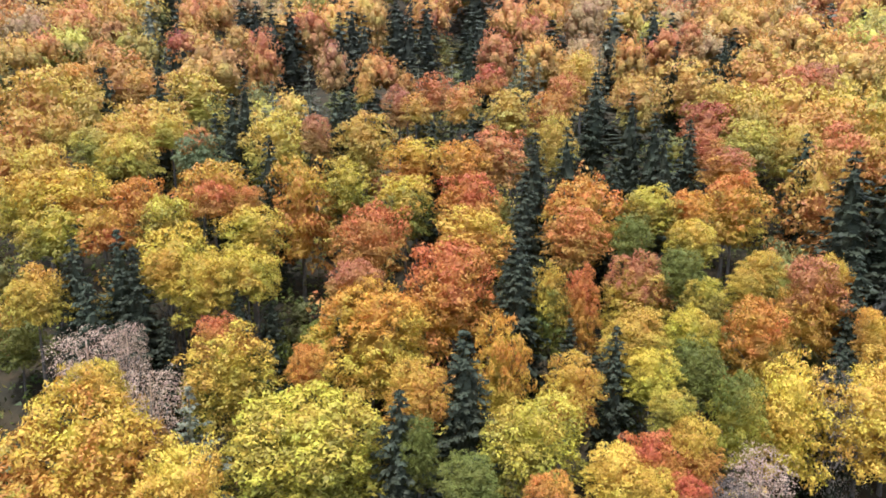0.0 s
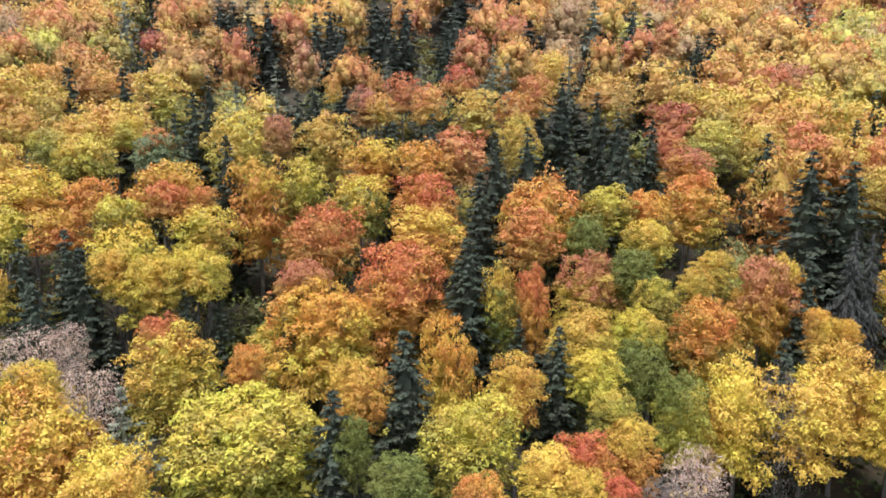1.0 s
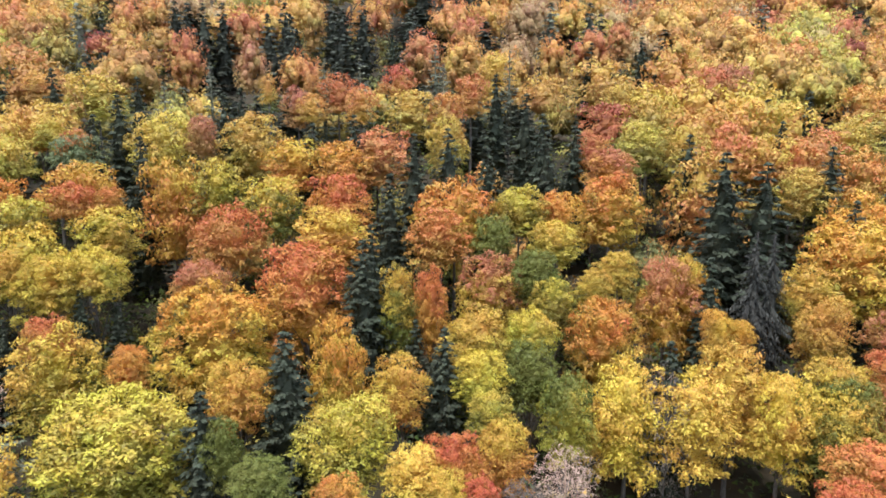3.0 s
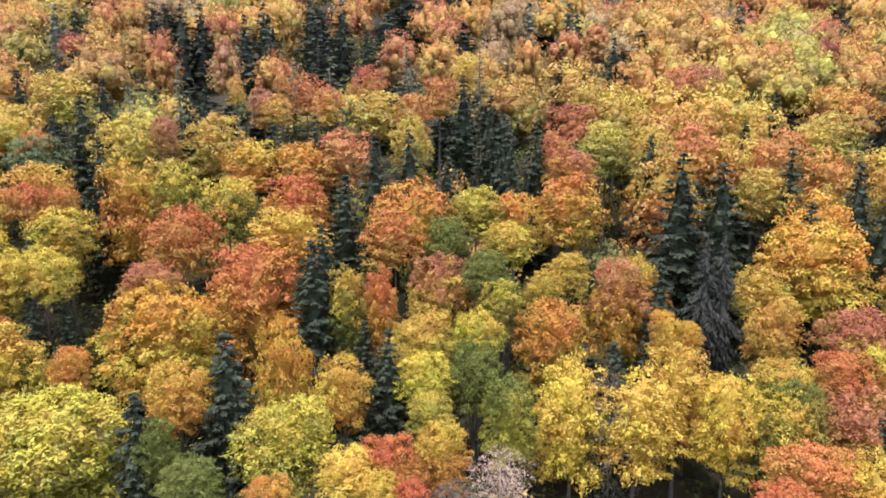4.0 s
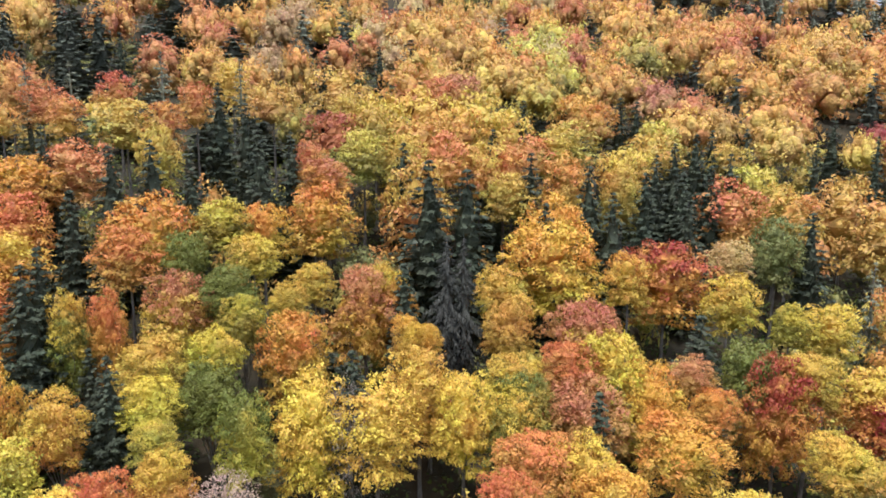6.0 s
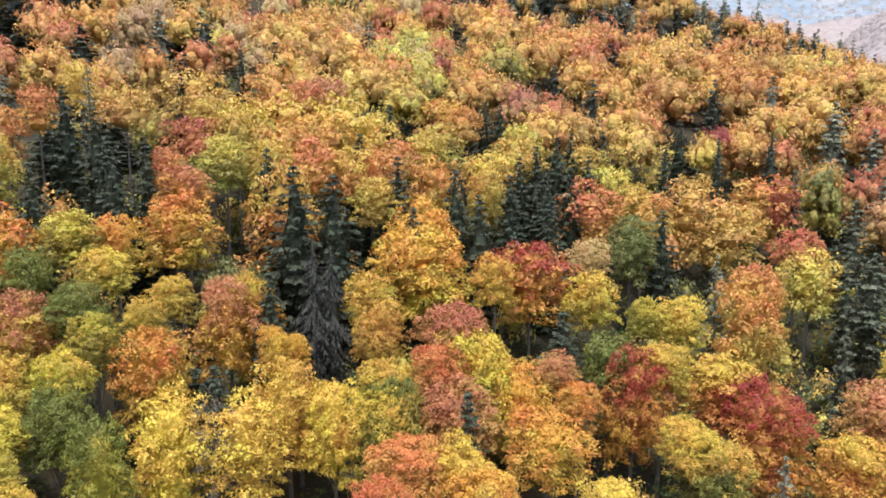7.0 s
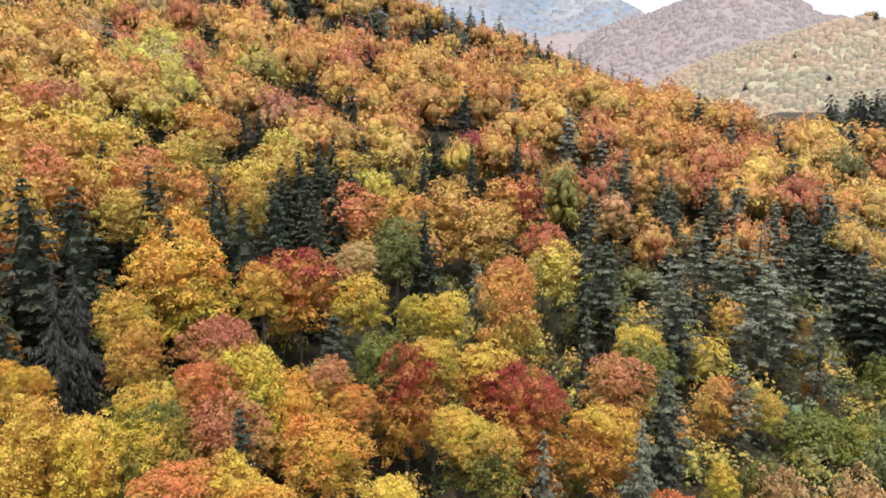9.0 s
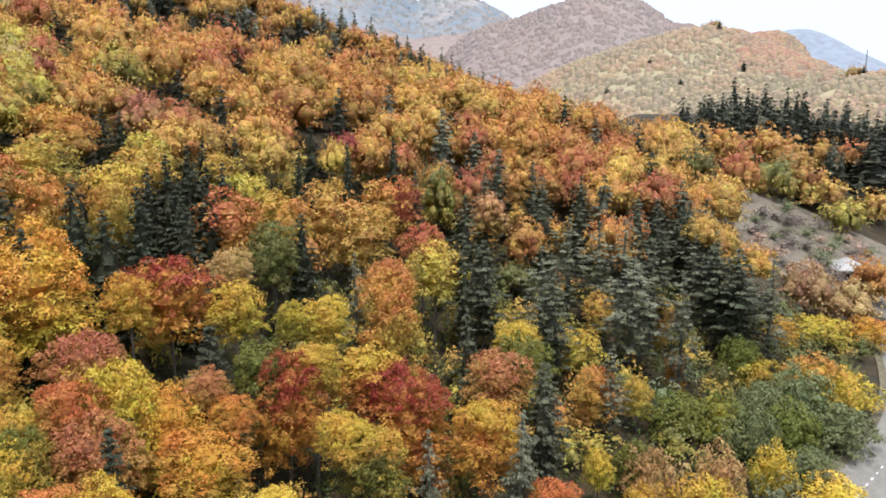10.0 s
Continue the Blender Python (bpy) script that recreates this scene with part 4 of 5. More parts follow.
broadleaf("yg", 50.8, 71.1, 16.5, 2.4, 5.9)
broadleaf("a", 50.6, 67.5, 15.8, 2.2, 7.6)
broadleaf("o", 41.7, 64.5, 15.2, 1.1, 3.5)
broadleaf("l", 40.1, 61.9, 14.8, 2.9, 9.2)
broadleaf("l", 35.5, 58.6, 14.5, 3.5, 8.8)
broadleaf("l", 43.6, 59.3, 14.5, 2.6, 9.5)
broadleaf("yg", 49.0, 60.9, 14.6, 2.9, 5.8)
broadleaf("yG", 47.9, 57.0, 14.5, 2.5, 7.5)
broadleaf("o", 18.0, 143.8, 17.0, 3.5, 9.9)
# the hollow and the great beech
broadleaf("o", 125.3, 186.8, 17.0, 7.4, 12.7)
broadleaf("g", 113.1, 157.6, 17.0, 6.0, 10.4)
broadleaf("oy", 122.8, 163.1, 17.0, 6.3, 10.8)
broadleaf("o", 136.4, 170.7, 17.0, 9.7, 16.1)
broadleaf("r", 139.9, 160.6, 17.0, 6.0, 12.2)
broadleaf("o", 127.6, 145.4, 17.0, 5.5, 9.4)
broadleaf("o", 149.9, 154.7, 17.0, 4.3, 7.4)
conifer("c", 114.0, 135.5, 19.0, 2.8)
conifer("c", 103.1, 124.5, 19.0, 2.7)
conifer("c", 118.7, 128.2, 19.0, 3.4)
broadleaf("v", 100.4, 126.3, 17.0, 5.1, 8.9)
broadleaf("r", 105.4, 121.6, 17.0, 4.8, 8.3)
broadleaf("a", 100.0, 131.7, 17.0, 4.9, 8.4)
broadleaf("ao", 98.8, 114.3, 17.0, 5.5, 9.5)
broadleaf("a", 106.0, 115.4, 17.0, 4.2, 7.2)
broadleaf("o", 120.9, 120.9, 17.0, 6.1, 10.6)
broadleaf("o", 130.5, 139.0, 17.0, 6.9, 12.0)
conifer("c", 85.2, 111.5, 19.0, 2.7)
conifer("c", 87.6, 110.5, 19.0, 2.7)
broadleaf("g", 89.1, 106.4, 17.0, 4.4, 7.6)
broadleaf("y", 85.8, 102.2, 17.0, 4.2, 7.3)
conifer("c", 85.9, 95.6, 19.0, 2.7)
conifer("c", 91.5, 99.0, 19.0, 2.7)
conifer("c", 80.7, 91.8, 19.0, 2.7)
conifer("c", 82.1, 87.3, 19.0, 2.7)
conifer("c", 76.3, 86.8, 19.0, 2.7)
conifer("c", 87.7, 89.3, 19.0, 2.7)
conifer("c", 79.7, 81.8, 19.0, 2.7)
conifer("c", 102.4, 101.9, 19.0, 2.7)
conifer("c", 95.4, 100.8, 19.0, 2.7)
conifer("c", 93.4, 93.0, 19.0, 2.7)
broadleaf("a", 115.0, 109.2, 17.0, 4.4, 7.7)
broadleaf("y", 97.9, 100.7, 17.0, 3.2, 5.5)
broadleaf("ro", 90.9, 88.8, 17.0, 4.3, 10.8)
broadleaf("g", 97.6, 93.4, 17.0, 4.3, 7.5)
broadleaf("y", 97.6, 87.5, 17.0, 3.1, 6.1)
broadleaf("G", 91.3, 79.5, 17.0, 3.0, 9.5)
broadleaf("yo", 78.0, 96.7, 17.0, 3.8, 6.6)
broadleaf("y", 75.7, 92.1, 17.0, 2.5, 9.0)
conifer("c", 69.2, 81.9, 19.0, 2.7)
broadleaf("mo", 72.8, 75.1, 17.0, 4.5, 9.9)
broadleaf("t", 81.1, 74.6, 17.0, 2.4, 4.8)
broadleaf("y", 77.1, 68.4, 17.0, 3.1, 7.1)
broadleaf("oy", 66.4, 72.4, 17.0, 2.4, 6.1)
broadleaf("v", 57.9, 65.5, 16.5, 3.8, 6.6)
broadleaf("y", 58.9, 62.0, 15.8, 3.6, 6.2)
broadleaf("r", 54.3, 61.2, 15.5, 2.6, 5.8)
broadleaf("v", 54.3, 57.1, 14.8, 3.8, 6.8)
conifer("c", 54.1, 53.9, 16.5, 2.3)
broadleaf("oy", 61.5, 58.3, 15.2, 2.9, 9.2)
broadleaf("v", 66.2, 58.6, 15.4, 2.1, 4.2)
broadleaf("o", 66.4, 55.1, 14.8, 2.1, 4.6)
broadleaf("oy", 61.3, 52.3, 14.5, 3.5, 7.1)
broadleaf("r", 47.6, 51.9, 14.5, 3.3, 6.5)
broadleaf("r", 44.0, 48.2, 14.5, 2.5, 4.2)
broadleaf("yo", 51.5, 50.9, 14.5, 3.2, 5.6)
broadleaf("o", 52.4, 47.4, 14.5, 2.9, 5.1)
broadleaf("Gg", 49.1, 58.7, 14.9, 2.8, 8.1)
conifer("c", 68.5, 61.2, 17.9, 3.1)
broadleaf("G", 73.2, 59.3, 15.8, 3.1, 5.4)
# the spur and the conifer stand
broadleaf("a", 160.7, 156.4, 17.0, 6.8, 11.8)
broadleaf("o", 149.2, 149.1, 17.0, 5.6, 9.6)
broadleaf("o", 172.0, 151.5, 17.0, 8.4, 14.6)
broadleaf("a", 183.9, 142.9, 17.0, 6.8, 11.8)
broadleaf("a", 190.1, 139.4, 17.0, 6.2, 10.7)
broadleaf("o", 169.2, 140.2, 17.0, 6.5, 11.3)
broadleaf("o", 167.0, 134.5, 17.0, 8.3, 14.4)
broadleaf("ao", 144.8, 137.7, 17.0, 8.0, 13.8)
broadleaf("o", 177.6, 128.3, 17.0, 6.3, 10.9)
broadleaf("a", 194.6, 123.5, 17.0, 5.9, 10.1)
broadleaf("o", 189.8, 128.1, 17.0, 5.9, 10.2)
broadleaf("o", 197.4, 114.9, 17.0, 6.0, 10.3)
broadleaf("a", 189.9, 114.0, 17.0, 5.3, 9.1)
broadleaf("o", 200.0, 109.0, 17.0, 5.8, 10.1)
conifer("c", 149.5, 126.4, 19.0, 2.3)
conifer("n", 164.2, 124.0, 19.0, 3.0)
conifer("n", 164.2, 107.4, 19.0, 3.0)
broadleaf("a", 152.7, 114.9, 17.0, 5.0, 8.7)
broadleaf("o", 138.7, 106.0, 17.0, 5.5, 9.6)
broadleaf("o", 157.3, 113.3, 17.0, 5.6, 9.7)
broadleaf("m", 133.0, 107.4, 17.0, 2.9, 4.9)
broadleaf("l", 126.7, 104.4, 17.0, 3.1, 7.2)
conifer("c", 123.8, 107.6, 19.0, 2.6)
conifer("c", 111.1, 96.5, 19.0, 2.1)
conifer("c", 125.2, 99.2, 19.0, 1.9)
conifer("c", 138.5, 99.7, 19.0, 2.2)
conifer("e", 152.9, 98.7, 19.0, 2.6)
conifer("e", 158.7, 94.2, 19.0, 2.8)
conifer("e", 155.0, 85.4, 19.0, 2.0)
broadleaf("r", 157.8, 88.9, 17.0, 2.9, 8.6)
conifer("e", 140.9, 78.9, 19.0, 2.5)
conifer("e", 128.3, 85.2, 19.0, 1.9)
broadleaf("ao", 168.6, 116.7, 17.0, 6.4, 11.1)
broadleaf("o", 174.0, 102.1, 17.0, 7.0, 12.2)
broadleaf("o", 189.8, 102.2, 17.0, 6.6, 11.3)
broadleaf("r", 167.8, 100.2, 17.0, 4.4, 7.6)
broadleaf("o", 180.6, 93.5, 17.0, 4.9, 8.8)
broadleaf("a", 109.8, 88.6, 17.0, 4.7, 12.3)
broadleaf("a", 112.1, 83.2, 17.0, 4.7, 12.0)
broadleaf("oy", 125.0, 88.5, 17.0, 5.4, 11.3)
broadleaf("m", 126.0, 85.7, 17.0, 2.5, 8.8)
broadleaf("oy", 97.6, 84.8, 17.0, 3.5, 6.0)
conifer("c", 94.7, 77.3, 19.0, 3.1)
broadleaf("Gg", 139.7, 89.1, 17.0, 3.8, 13.8)
broadleaf("o", 140.8, 90.1, 17.0, 3.4, 5.9)
broadleaf("v", 137.5, 75.2, 17.0, 3.2, 8.0)
broadleaf("o", 155.3, 80.1, 17.0, 3.1, 8.1)
conifer("e", 155.9, 77.7, 19.0, 2.7)
conifer("e", 128.2, 74.0, 19.0, 2.9)
broadleaf("r", 114.5, 72.0, 17.0, 3.4, 5.9)
broadleaf("ro", 100.3, 65.6, 17.0, 3.0, 5.2)
broadleaf("oy", 97.1, 64.0, 17.0, 4.0, 14.0)
broadleaf("y", 111.2, 67.1, 17.0, 3.9, 9.1)
broadleaf("y", 84.9, 62.4, 17.0, 2.8, 6.1)
broadleaf("g", 80.4, 63.2, 17.0, 1.7, 5.2)
conifer("n", 94.0, 66.3, 19.0, 1.9)
conifer("e", 116.0, 61.4, 19.0, 3.2)
conifer("e", 96.8, 50.3, 19.0, 1.9)
conifer("e", 112.9, 62.9, 19.0, 1.9)
conifer("n", 122.5, 55.3, 19.0, 3.3)
broadleaf("y", 102.4, 46.7, 17.0, 2.7, 5.0)
broadleaf("G", 99.7, 44.2, 17.0, 3.4, 6.0)
broadleaf("mo", 73.7, 55.8, 16.9, 3.2, 12.1)
broadleaf("y", 76.9, 55.5, 17.0, 2.8, 5.4)
broadleaf("yo", 82.0, 52.8, 17.0, 3.3, 6.5)
broadleaf("yG", 74.5, 45.2, 15.2, 3.3, 7.0)
broadleaf("y", 73.3, 47.5, 15.4, 2.3, 4.5)
broadleaf("mo", 83.0, 49.0, 16.6, 4.8, 11.5)
broadleaf("v", 95.0, 44.4, 17.0, 3.4, 7.2)
broadleaf("yo", 87.3, 40.5, 15.6, 3.8, 8.5)
conifer("e", 95.3, 38.9, 18.0, 2.3)
conifer("n", 87.5, 36.3, 16.8, 1.8)
broadleaf("l", 62.3, 44.1, 14.5, 2.4, 4.2)
conifer("n", 77.4, 40.4, 16.5, 1.7)
# the foot of the slope and the far spur
broadleaf("o", 209.6, 107.8, 17.0, 6.5, 11.3)
conifer("c", 205.4, 98.3, 19.0, 1.9)
broadleaf("o", 215.9, 93.3, 17.0, 6.4, 11.1)
conifer("n", 196.5, 84.5, 19.0, 2.1)
broadleaf("or", 191.1, 90.2, 17.0, 8.4, 14.5)
broadleaf("a", 183.0, 80.8, 17.0, 6.5, 11.3)
broadleaf("r", 178.5, 78.7, 17.0, 6.4, 11.0)
broadleaf("o", 195.5, 78.3, 17.0, 6.8, 11.8)
conifer("c", 205.4, 77.3, 19.0, 3.1)
conifer("c", 188.2, 66.1, 19.0, 1.9)
broadleaf("a", 186.8, 71.5, 17.0, 5.9, 10.2)
broadleaf("a", 193.0, 67.1, 17.0, 6.0, 10.3)
broadleaf("a", 231.3, 78.7, 17.0, 7.9, 13.6)
broadleaf("a", 214.0, 68.4, 17.0, 6.6, 11.4)
broadleaf("o", 273.6, 77.7, 14.0, 5.7, 10.2)
broadleaf("G", 213.5, 65.3, 17.0, 5.3, 9.7)
broadleaf("ro", 248.9, 64.7, 14.0, 6.1, 13.3)
broadleaf("a", 207.6, 58.7, 14.0, 8.2, 13.3)
broadleaf("r", 181.0, 61.6, 17.0, 5.6, 9.6)
broadleaf("o", 172.5, 68.7, 17.0, 6.0, 10.3)
conifer("e", 177.4, 54.6, 19.0, 2.2)
conifer("e", 151.0, 72.5, 19.0, 3.0)
conifer("e", 158.7, 68.1, 19.0, 3.0)
conifer("e", 163.3, 65.5, 19.0, 1.9)
conifer("e", 157.9, 55.8, 19.0, 3.5)
conifer("e", 161.1, 53.3, 19.0, 3.3)
conifer("e", 167.0, 49.3, 19.0, 4.1)
conifer("e", 171.6, 47.6, 19.0, 2.3)
broadleaf("a", 186.3, 49.4, 10.0, 4.8, 8.2)
broadleaf("a", 166.4, 46.7, 17.0, 3.1, 6.0)
broadleaf("ao", 299.2, 71.0, 14.0, 9.3, 13.3)
broadleaf("Gg", 266.0, 59.6, 12.0, 7.8, 11.4)
broadleaf("a", 276.1, 53.3, 12.0, 7.6, 11.4)
broadleaf("a", 294.1, 61.8, 13.0, 7.8, 12.3)
broadleaf("a", 313.0, 57.2, 13.0, 6.5, 12.3)
broadleaf("r", 320.4, 49.6, 13.0, 7.4, 12.3)
conifer("c", 302.1, 51.7, 14.0, 2.4)
conifer("c", 301.0, 47.6, 14.0, 2.3)
broadleaf("a", 277.6, 49.0, 10.0, 8.7, 9.5)
broadleaf("g", 267.2, 40.4, 9.0, 6.8, 8.5)
broadleaf("a", 289.5, 36.2, 9.0, 6.9, 8.5)
conifer("e", 289.3, 39.7, 13.0, 1.7)
conifer("n", 136.8, 58.6, 19.0, 3.8)
conifer("n", 140.1, 54.7, 19.0, 3.0)
conifer("n", 145.4, 52.4, 19.0, 3.7)
conifer("n", 130.6, 44.2, 19.0, 4.8)
conifer("n", 140.5, 45.2, 19.0, 3.4)
conifer("n", 130.3, 36.3, 19.0, 2.3)
conifer("e", 149.9, 34.6, 19.0, 4.8)
conifer("e", 149.7, 38.3, 19.0, 3.9)
conifer("n", 148.9, 41.5, 19.0, 3.2)
conifer("n", 149.7, 29.1, 19.0, 2.8)
broadleaf("oy", 165.6, 36.9, 15.0, 4.0, 7.0)
conifer("e", 117.0, 50.4, 19.0, 3.0)
broadleaf("t", 182.3, 30.7, 11.0, 5.3, 10.4)
broadleaf("t", 187.1, 24.3, 9.0, 5.5, 8.5)
broadleaf("o", 216.4, 23.8, 10.0, 5.3, 9.5)
shrub("g", 170.1, 26.7, 5.2, 6.1)
shrub("a", 160.3, 30.1, 6.2, 2.8)
shrub("o", 181.9, 19.4, 5.2, 4.8)
broadleaf("y", 123.9, 49.7, 8.0, 3.7, 6.8)
broadleaf("y", 116.3, 54.9, 9.0, 2.7, 6.7)
broadleaf("a", 135.6, 52.0, 9.0, 2.5, 6.9)
shrub("a", 148.3, 22.0, 6.2, 4.7)
shrub("y", 147.9, 17.8, 6.2, 4.8)
shrub("H", 139.7, 22.5, 7.2, 4.3)
shrub("H", 133.2, 25.3, 6.2, 3.8)
shrub("H", 135.5, 15.5, 6.2, 4.3)
shrub("G", 130.2, 20.7, 6.2, 3.9)
shrub("H", 124.4, 23.8, 7.2, 3.2)
shrub("Gg", 125.9, 28.8, 6.2, 3.4)
conifer("e", 97.3, 39.4, 17.0, 2.5)
conifer("n", 85.1, 35.0, 18.0, 1.8)
conifer("n", 112.9, 38.8, 14.0, 2.1)
broadleaf("o", 112.7, 41.0, 10.0, 2.5, 7.8)
broadleaf("y", 118.2, 37.4, 8.0, 1.7, 5.7)
broadleaf("a", 142.5, 44.2, 9.0, 1.9, 8.5)
shrub("o", 131.8, 37.5, 7.2, 1.4)
shrub("t", 105.3, 30.2, 7.2, 2.5)
shrub("G", 106.6, 32.8, 6.2, 2.7)
shrub("t", 111.7, 23.9, 7.2, 2.9)
shrub("y", 118.3, 19.8, 6.2, 2.6)
shrub("y", 106.7, 23.7, 6.2, 3.8)
shrub("y", 100.7, 28.8, 6.2, 2.3)
broadleaf("r", 86.0, 31.8, 12.0, 2.7, 4.7)
shrub("l", 120.3, 13.1, 4.2, 3.5)
shrub("H", 123.1, 16.3, 5.2, 3.1)
shrub("G", 121.9, 32.8, 6.2, 4.0)
broadleaf("y", 99.7, 33.9, 8.0, 1.6, 4.8)
shrub("G", 145.5, 32.3, 6.2, 3.2)
shrub("g", 142.6, 27.9, 5.2, 3.1)
# the dark firs along the far rise
conifer("c", 310.3, 39.8, 17.5, 7.0)
conifer("c", 300.2, 101.7, 19.7, 4.6)
conifer("c", 305.1, 97.0, 17.9, 4.4)
conifer("c", 308.2, 94.0, 19.7, 4.6)
conifer("c", 301.2, 86.6, 19.8, 4.5)
conifer("c", 315.9, 86.2, 19.6, 4.7)
conifer("c", 320.4, 81.4, 19.6, 4.7)
conifer("c", 316.3, 73.9, 20.3, 5.2)
conifer("c", 306.9, 66.1, 20.4, 4.6)
conifer("c", 310.9, 61.7, 22.1, 4.8)
conifer("c", 317.6, 54.0, 21.9, 4.4)
conifer("c", 322.8, 47.6, 20.5, 4.6)
conifer("c", 314.6, 41.8, 21.2, 4.2)
conifer("c", 320.3, 50.5, 18.2, 4.4)
conifer("c", 309.7, 62.8, 17.5, 4.4)
conifer("c", 305.5, 67.4, 17.7, 4.4)
conifer("c", 322.1, 79.3, 13.3, 4.7)
conifer("c", 307.3, 80.3, 16.8, 4.5)
conifer("c", 313.7, 58.3, 18.0, 4.4)
conifer("c", 327.8, 41.3, 20.1, 4.4)

# ---- the crowded woods further up the slope ----
def fill_canopy(x0, x1, y0, y1, step, lo, hi, codes):
    """Trees on an uneven grid, wherever no other stands near."""
    spots = [ob.location for ob in scene.objects if ob.type == "EMPTY" and ob.parent is None]
    px = np.array([p.x for p in spots] + [w[1] for w in WOODS])
    py = np.array([p.y for p in spots] + [w[2] for w in WOODS])
    cx = np.array([w[1] for w in WOODS if w[0] == "c"] + [0.0])
    cy = np.array([w[2] for w in WOODS if w[0] == "c"] + [-500.0])
    for gx in np.arange(x0, x1, step):
        for gy in np.arange(y0, y1, step):
            x, y = gx + random.uniform(-0.42, 0.42) * step, gy + random.uniform(-0.42, 0.42) * step
            if np.min(np.hypot(px - x, py - y)) < step * 0.66 or (math.hypot(x - 28, y) > 268 and math.atan2(x - 28, y) < 1.0):
                continue
            if step > 10 and np.min(np.hypot(cx - x, cy - y)) < step * 0.95:
                continue
            px, py = np.append(px, x), np.append(py, y)
            h, r = random.uniform(lo, hi), step * random.uniform(0.42, 0.53)
            WOODS.append((random.choice(codes), x, y, h, r, min(0.9 * h, 2.1 * r)))


fill_canopy(309, 352, 30, 104, 6.6, 15, 21, ["c", "c", "c", "n"])
fill_canopy(-95, 110, 84, 134, 8.0, 9, 12, ["yG", "c", "ao", "Gg", "c", "g"])
fill_canopy(-115, 120, 134, 262, 10.4, 12, 17, ["oa", "a", "c", "ro", "ao", "g", "c", "yG", "t", "or"])
fill_canopy(-110, 130, 128, 215, 7.0, 3, 6, ["G", "Gg", "yG", "c"])
fill_canopy(120, 262, 118, 250, 10.4, 9.6, 15, ["o", "or", "e", "ao", "oa", "r", "o", "ro", "yG", "a"])
fill_canopy(145, 222, 60, 118, 9.0, 12, 16, ["oa", "ao", "o", "r", "ro"])
fill_canopy(-70, 120, 40, 108, 5.0, 4.2, 6.4, ["g", "yG", "Gg", "g", "yG", "o", "y"])
fill_canopy(-62, 62, 34, 84, 5.2, 2.5, 5, ["G", "Gg", "c", "G", "yG"])
fill_canopy(90, 150, 38, 112, 6.0, 3, 6, ["yG", "g", "y", "Gg", "G", "yG", "o"])
fill_canopy(-78, 145, 38, 126, 7.4, 3, 7, ["G", "Gg", "c", "yG", "g", "G", "c"])
fill_canopy(95, 178, 20, 60, 5.0, 2.5, 5.5, ["Gg", "H", "G", "G", "t", "G", "yG"])
fill_canopy(208, 262, 33, 56, 5.0, 1.8, 3.6, ["s", "s", "p", "H"])
fill_canopy(95, 215, 76, 130, 6.0, 4, 7.5, ["o", "yG", "ao", "y", "Gg", "c", "o"])


def fill_ridge(n):
    """Firs low on the far ridge, beech and maple along its crest."""
    px, py = [], []
    for _ in range(n * 12):
        if len(px) >= n:
            break
        a, d = radians(random.uniform(12, 63)), random.uniform(318, 408)
        x, y = 28 + d * math.sin(a), d * math.cos(a)
        if px and np.min(np.hypot(np.array(px) - x, np.array(py) - y)) < 6.2:
            continue
        px.append(x)
        py.append(y)
        if random.random() < (0.9 if d < 358 else 0.5):
            # lighter n needles among the dark c put the ridge's haze into colour
            WOODS.append((random.choice("cnn"), x, y, random.uniform(13, 20), random.uniform(2.8, 3.6), 18))
        else:
            WOODS.append((random.choice(["oa", "ao", "ro", "o", "a"]), x, y, random.uniform(11, 14), random.uniform(4.2, 5.6), 9))


fill_canopy(240, 330, 82, 150, 9.0, 8, 12, ["t", "ao", "c", "o", "n"])
fill_ridge(520)
# trees that stand out on the bare hill's skyline and slope
for az, d, code, h, r in ((71.6, 690, "c", 10, 2.6), (71.1, 725, "p", 8, 6.0), (70.5, 728, "t", 6, 3.0), (71.4, 722, "t", 8, 5.0), (73.1, 785, "c", 8, 2.4), (73.4, 600, "c", 8, 2.4),
                          (67.0, 600, "n", 6, 2.0), (64.0, 560, "n", 7, 2.4), (69.2, 560, "c", 6, 1.8), (80.8, 590, "c", 8, 2.6), (80.3, 596, "t", 9, 6.5), (82.6, 590, "t", 9, 6.0)):
    WOODS.append((code, 28 + d * math.sin(radians(az)), d * math.cos(radians(az)), h, r, h * 0.9))


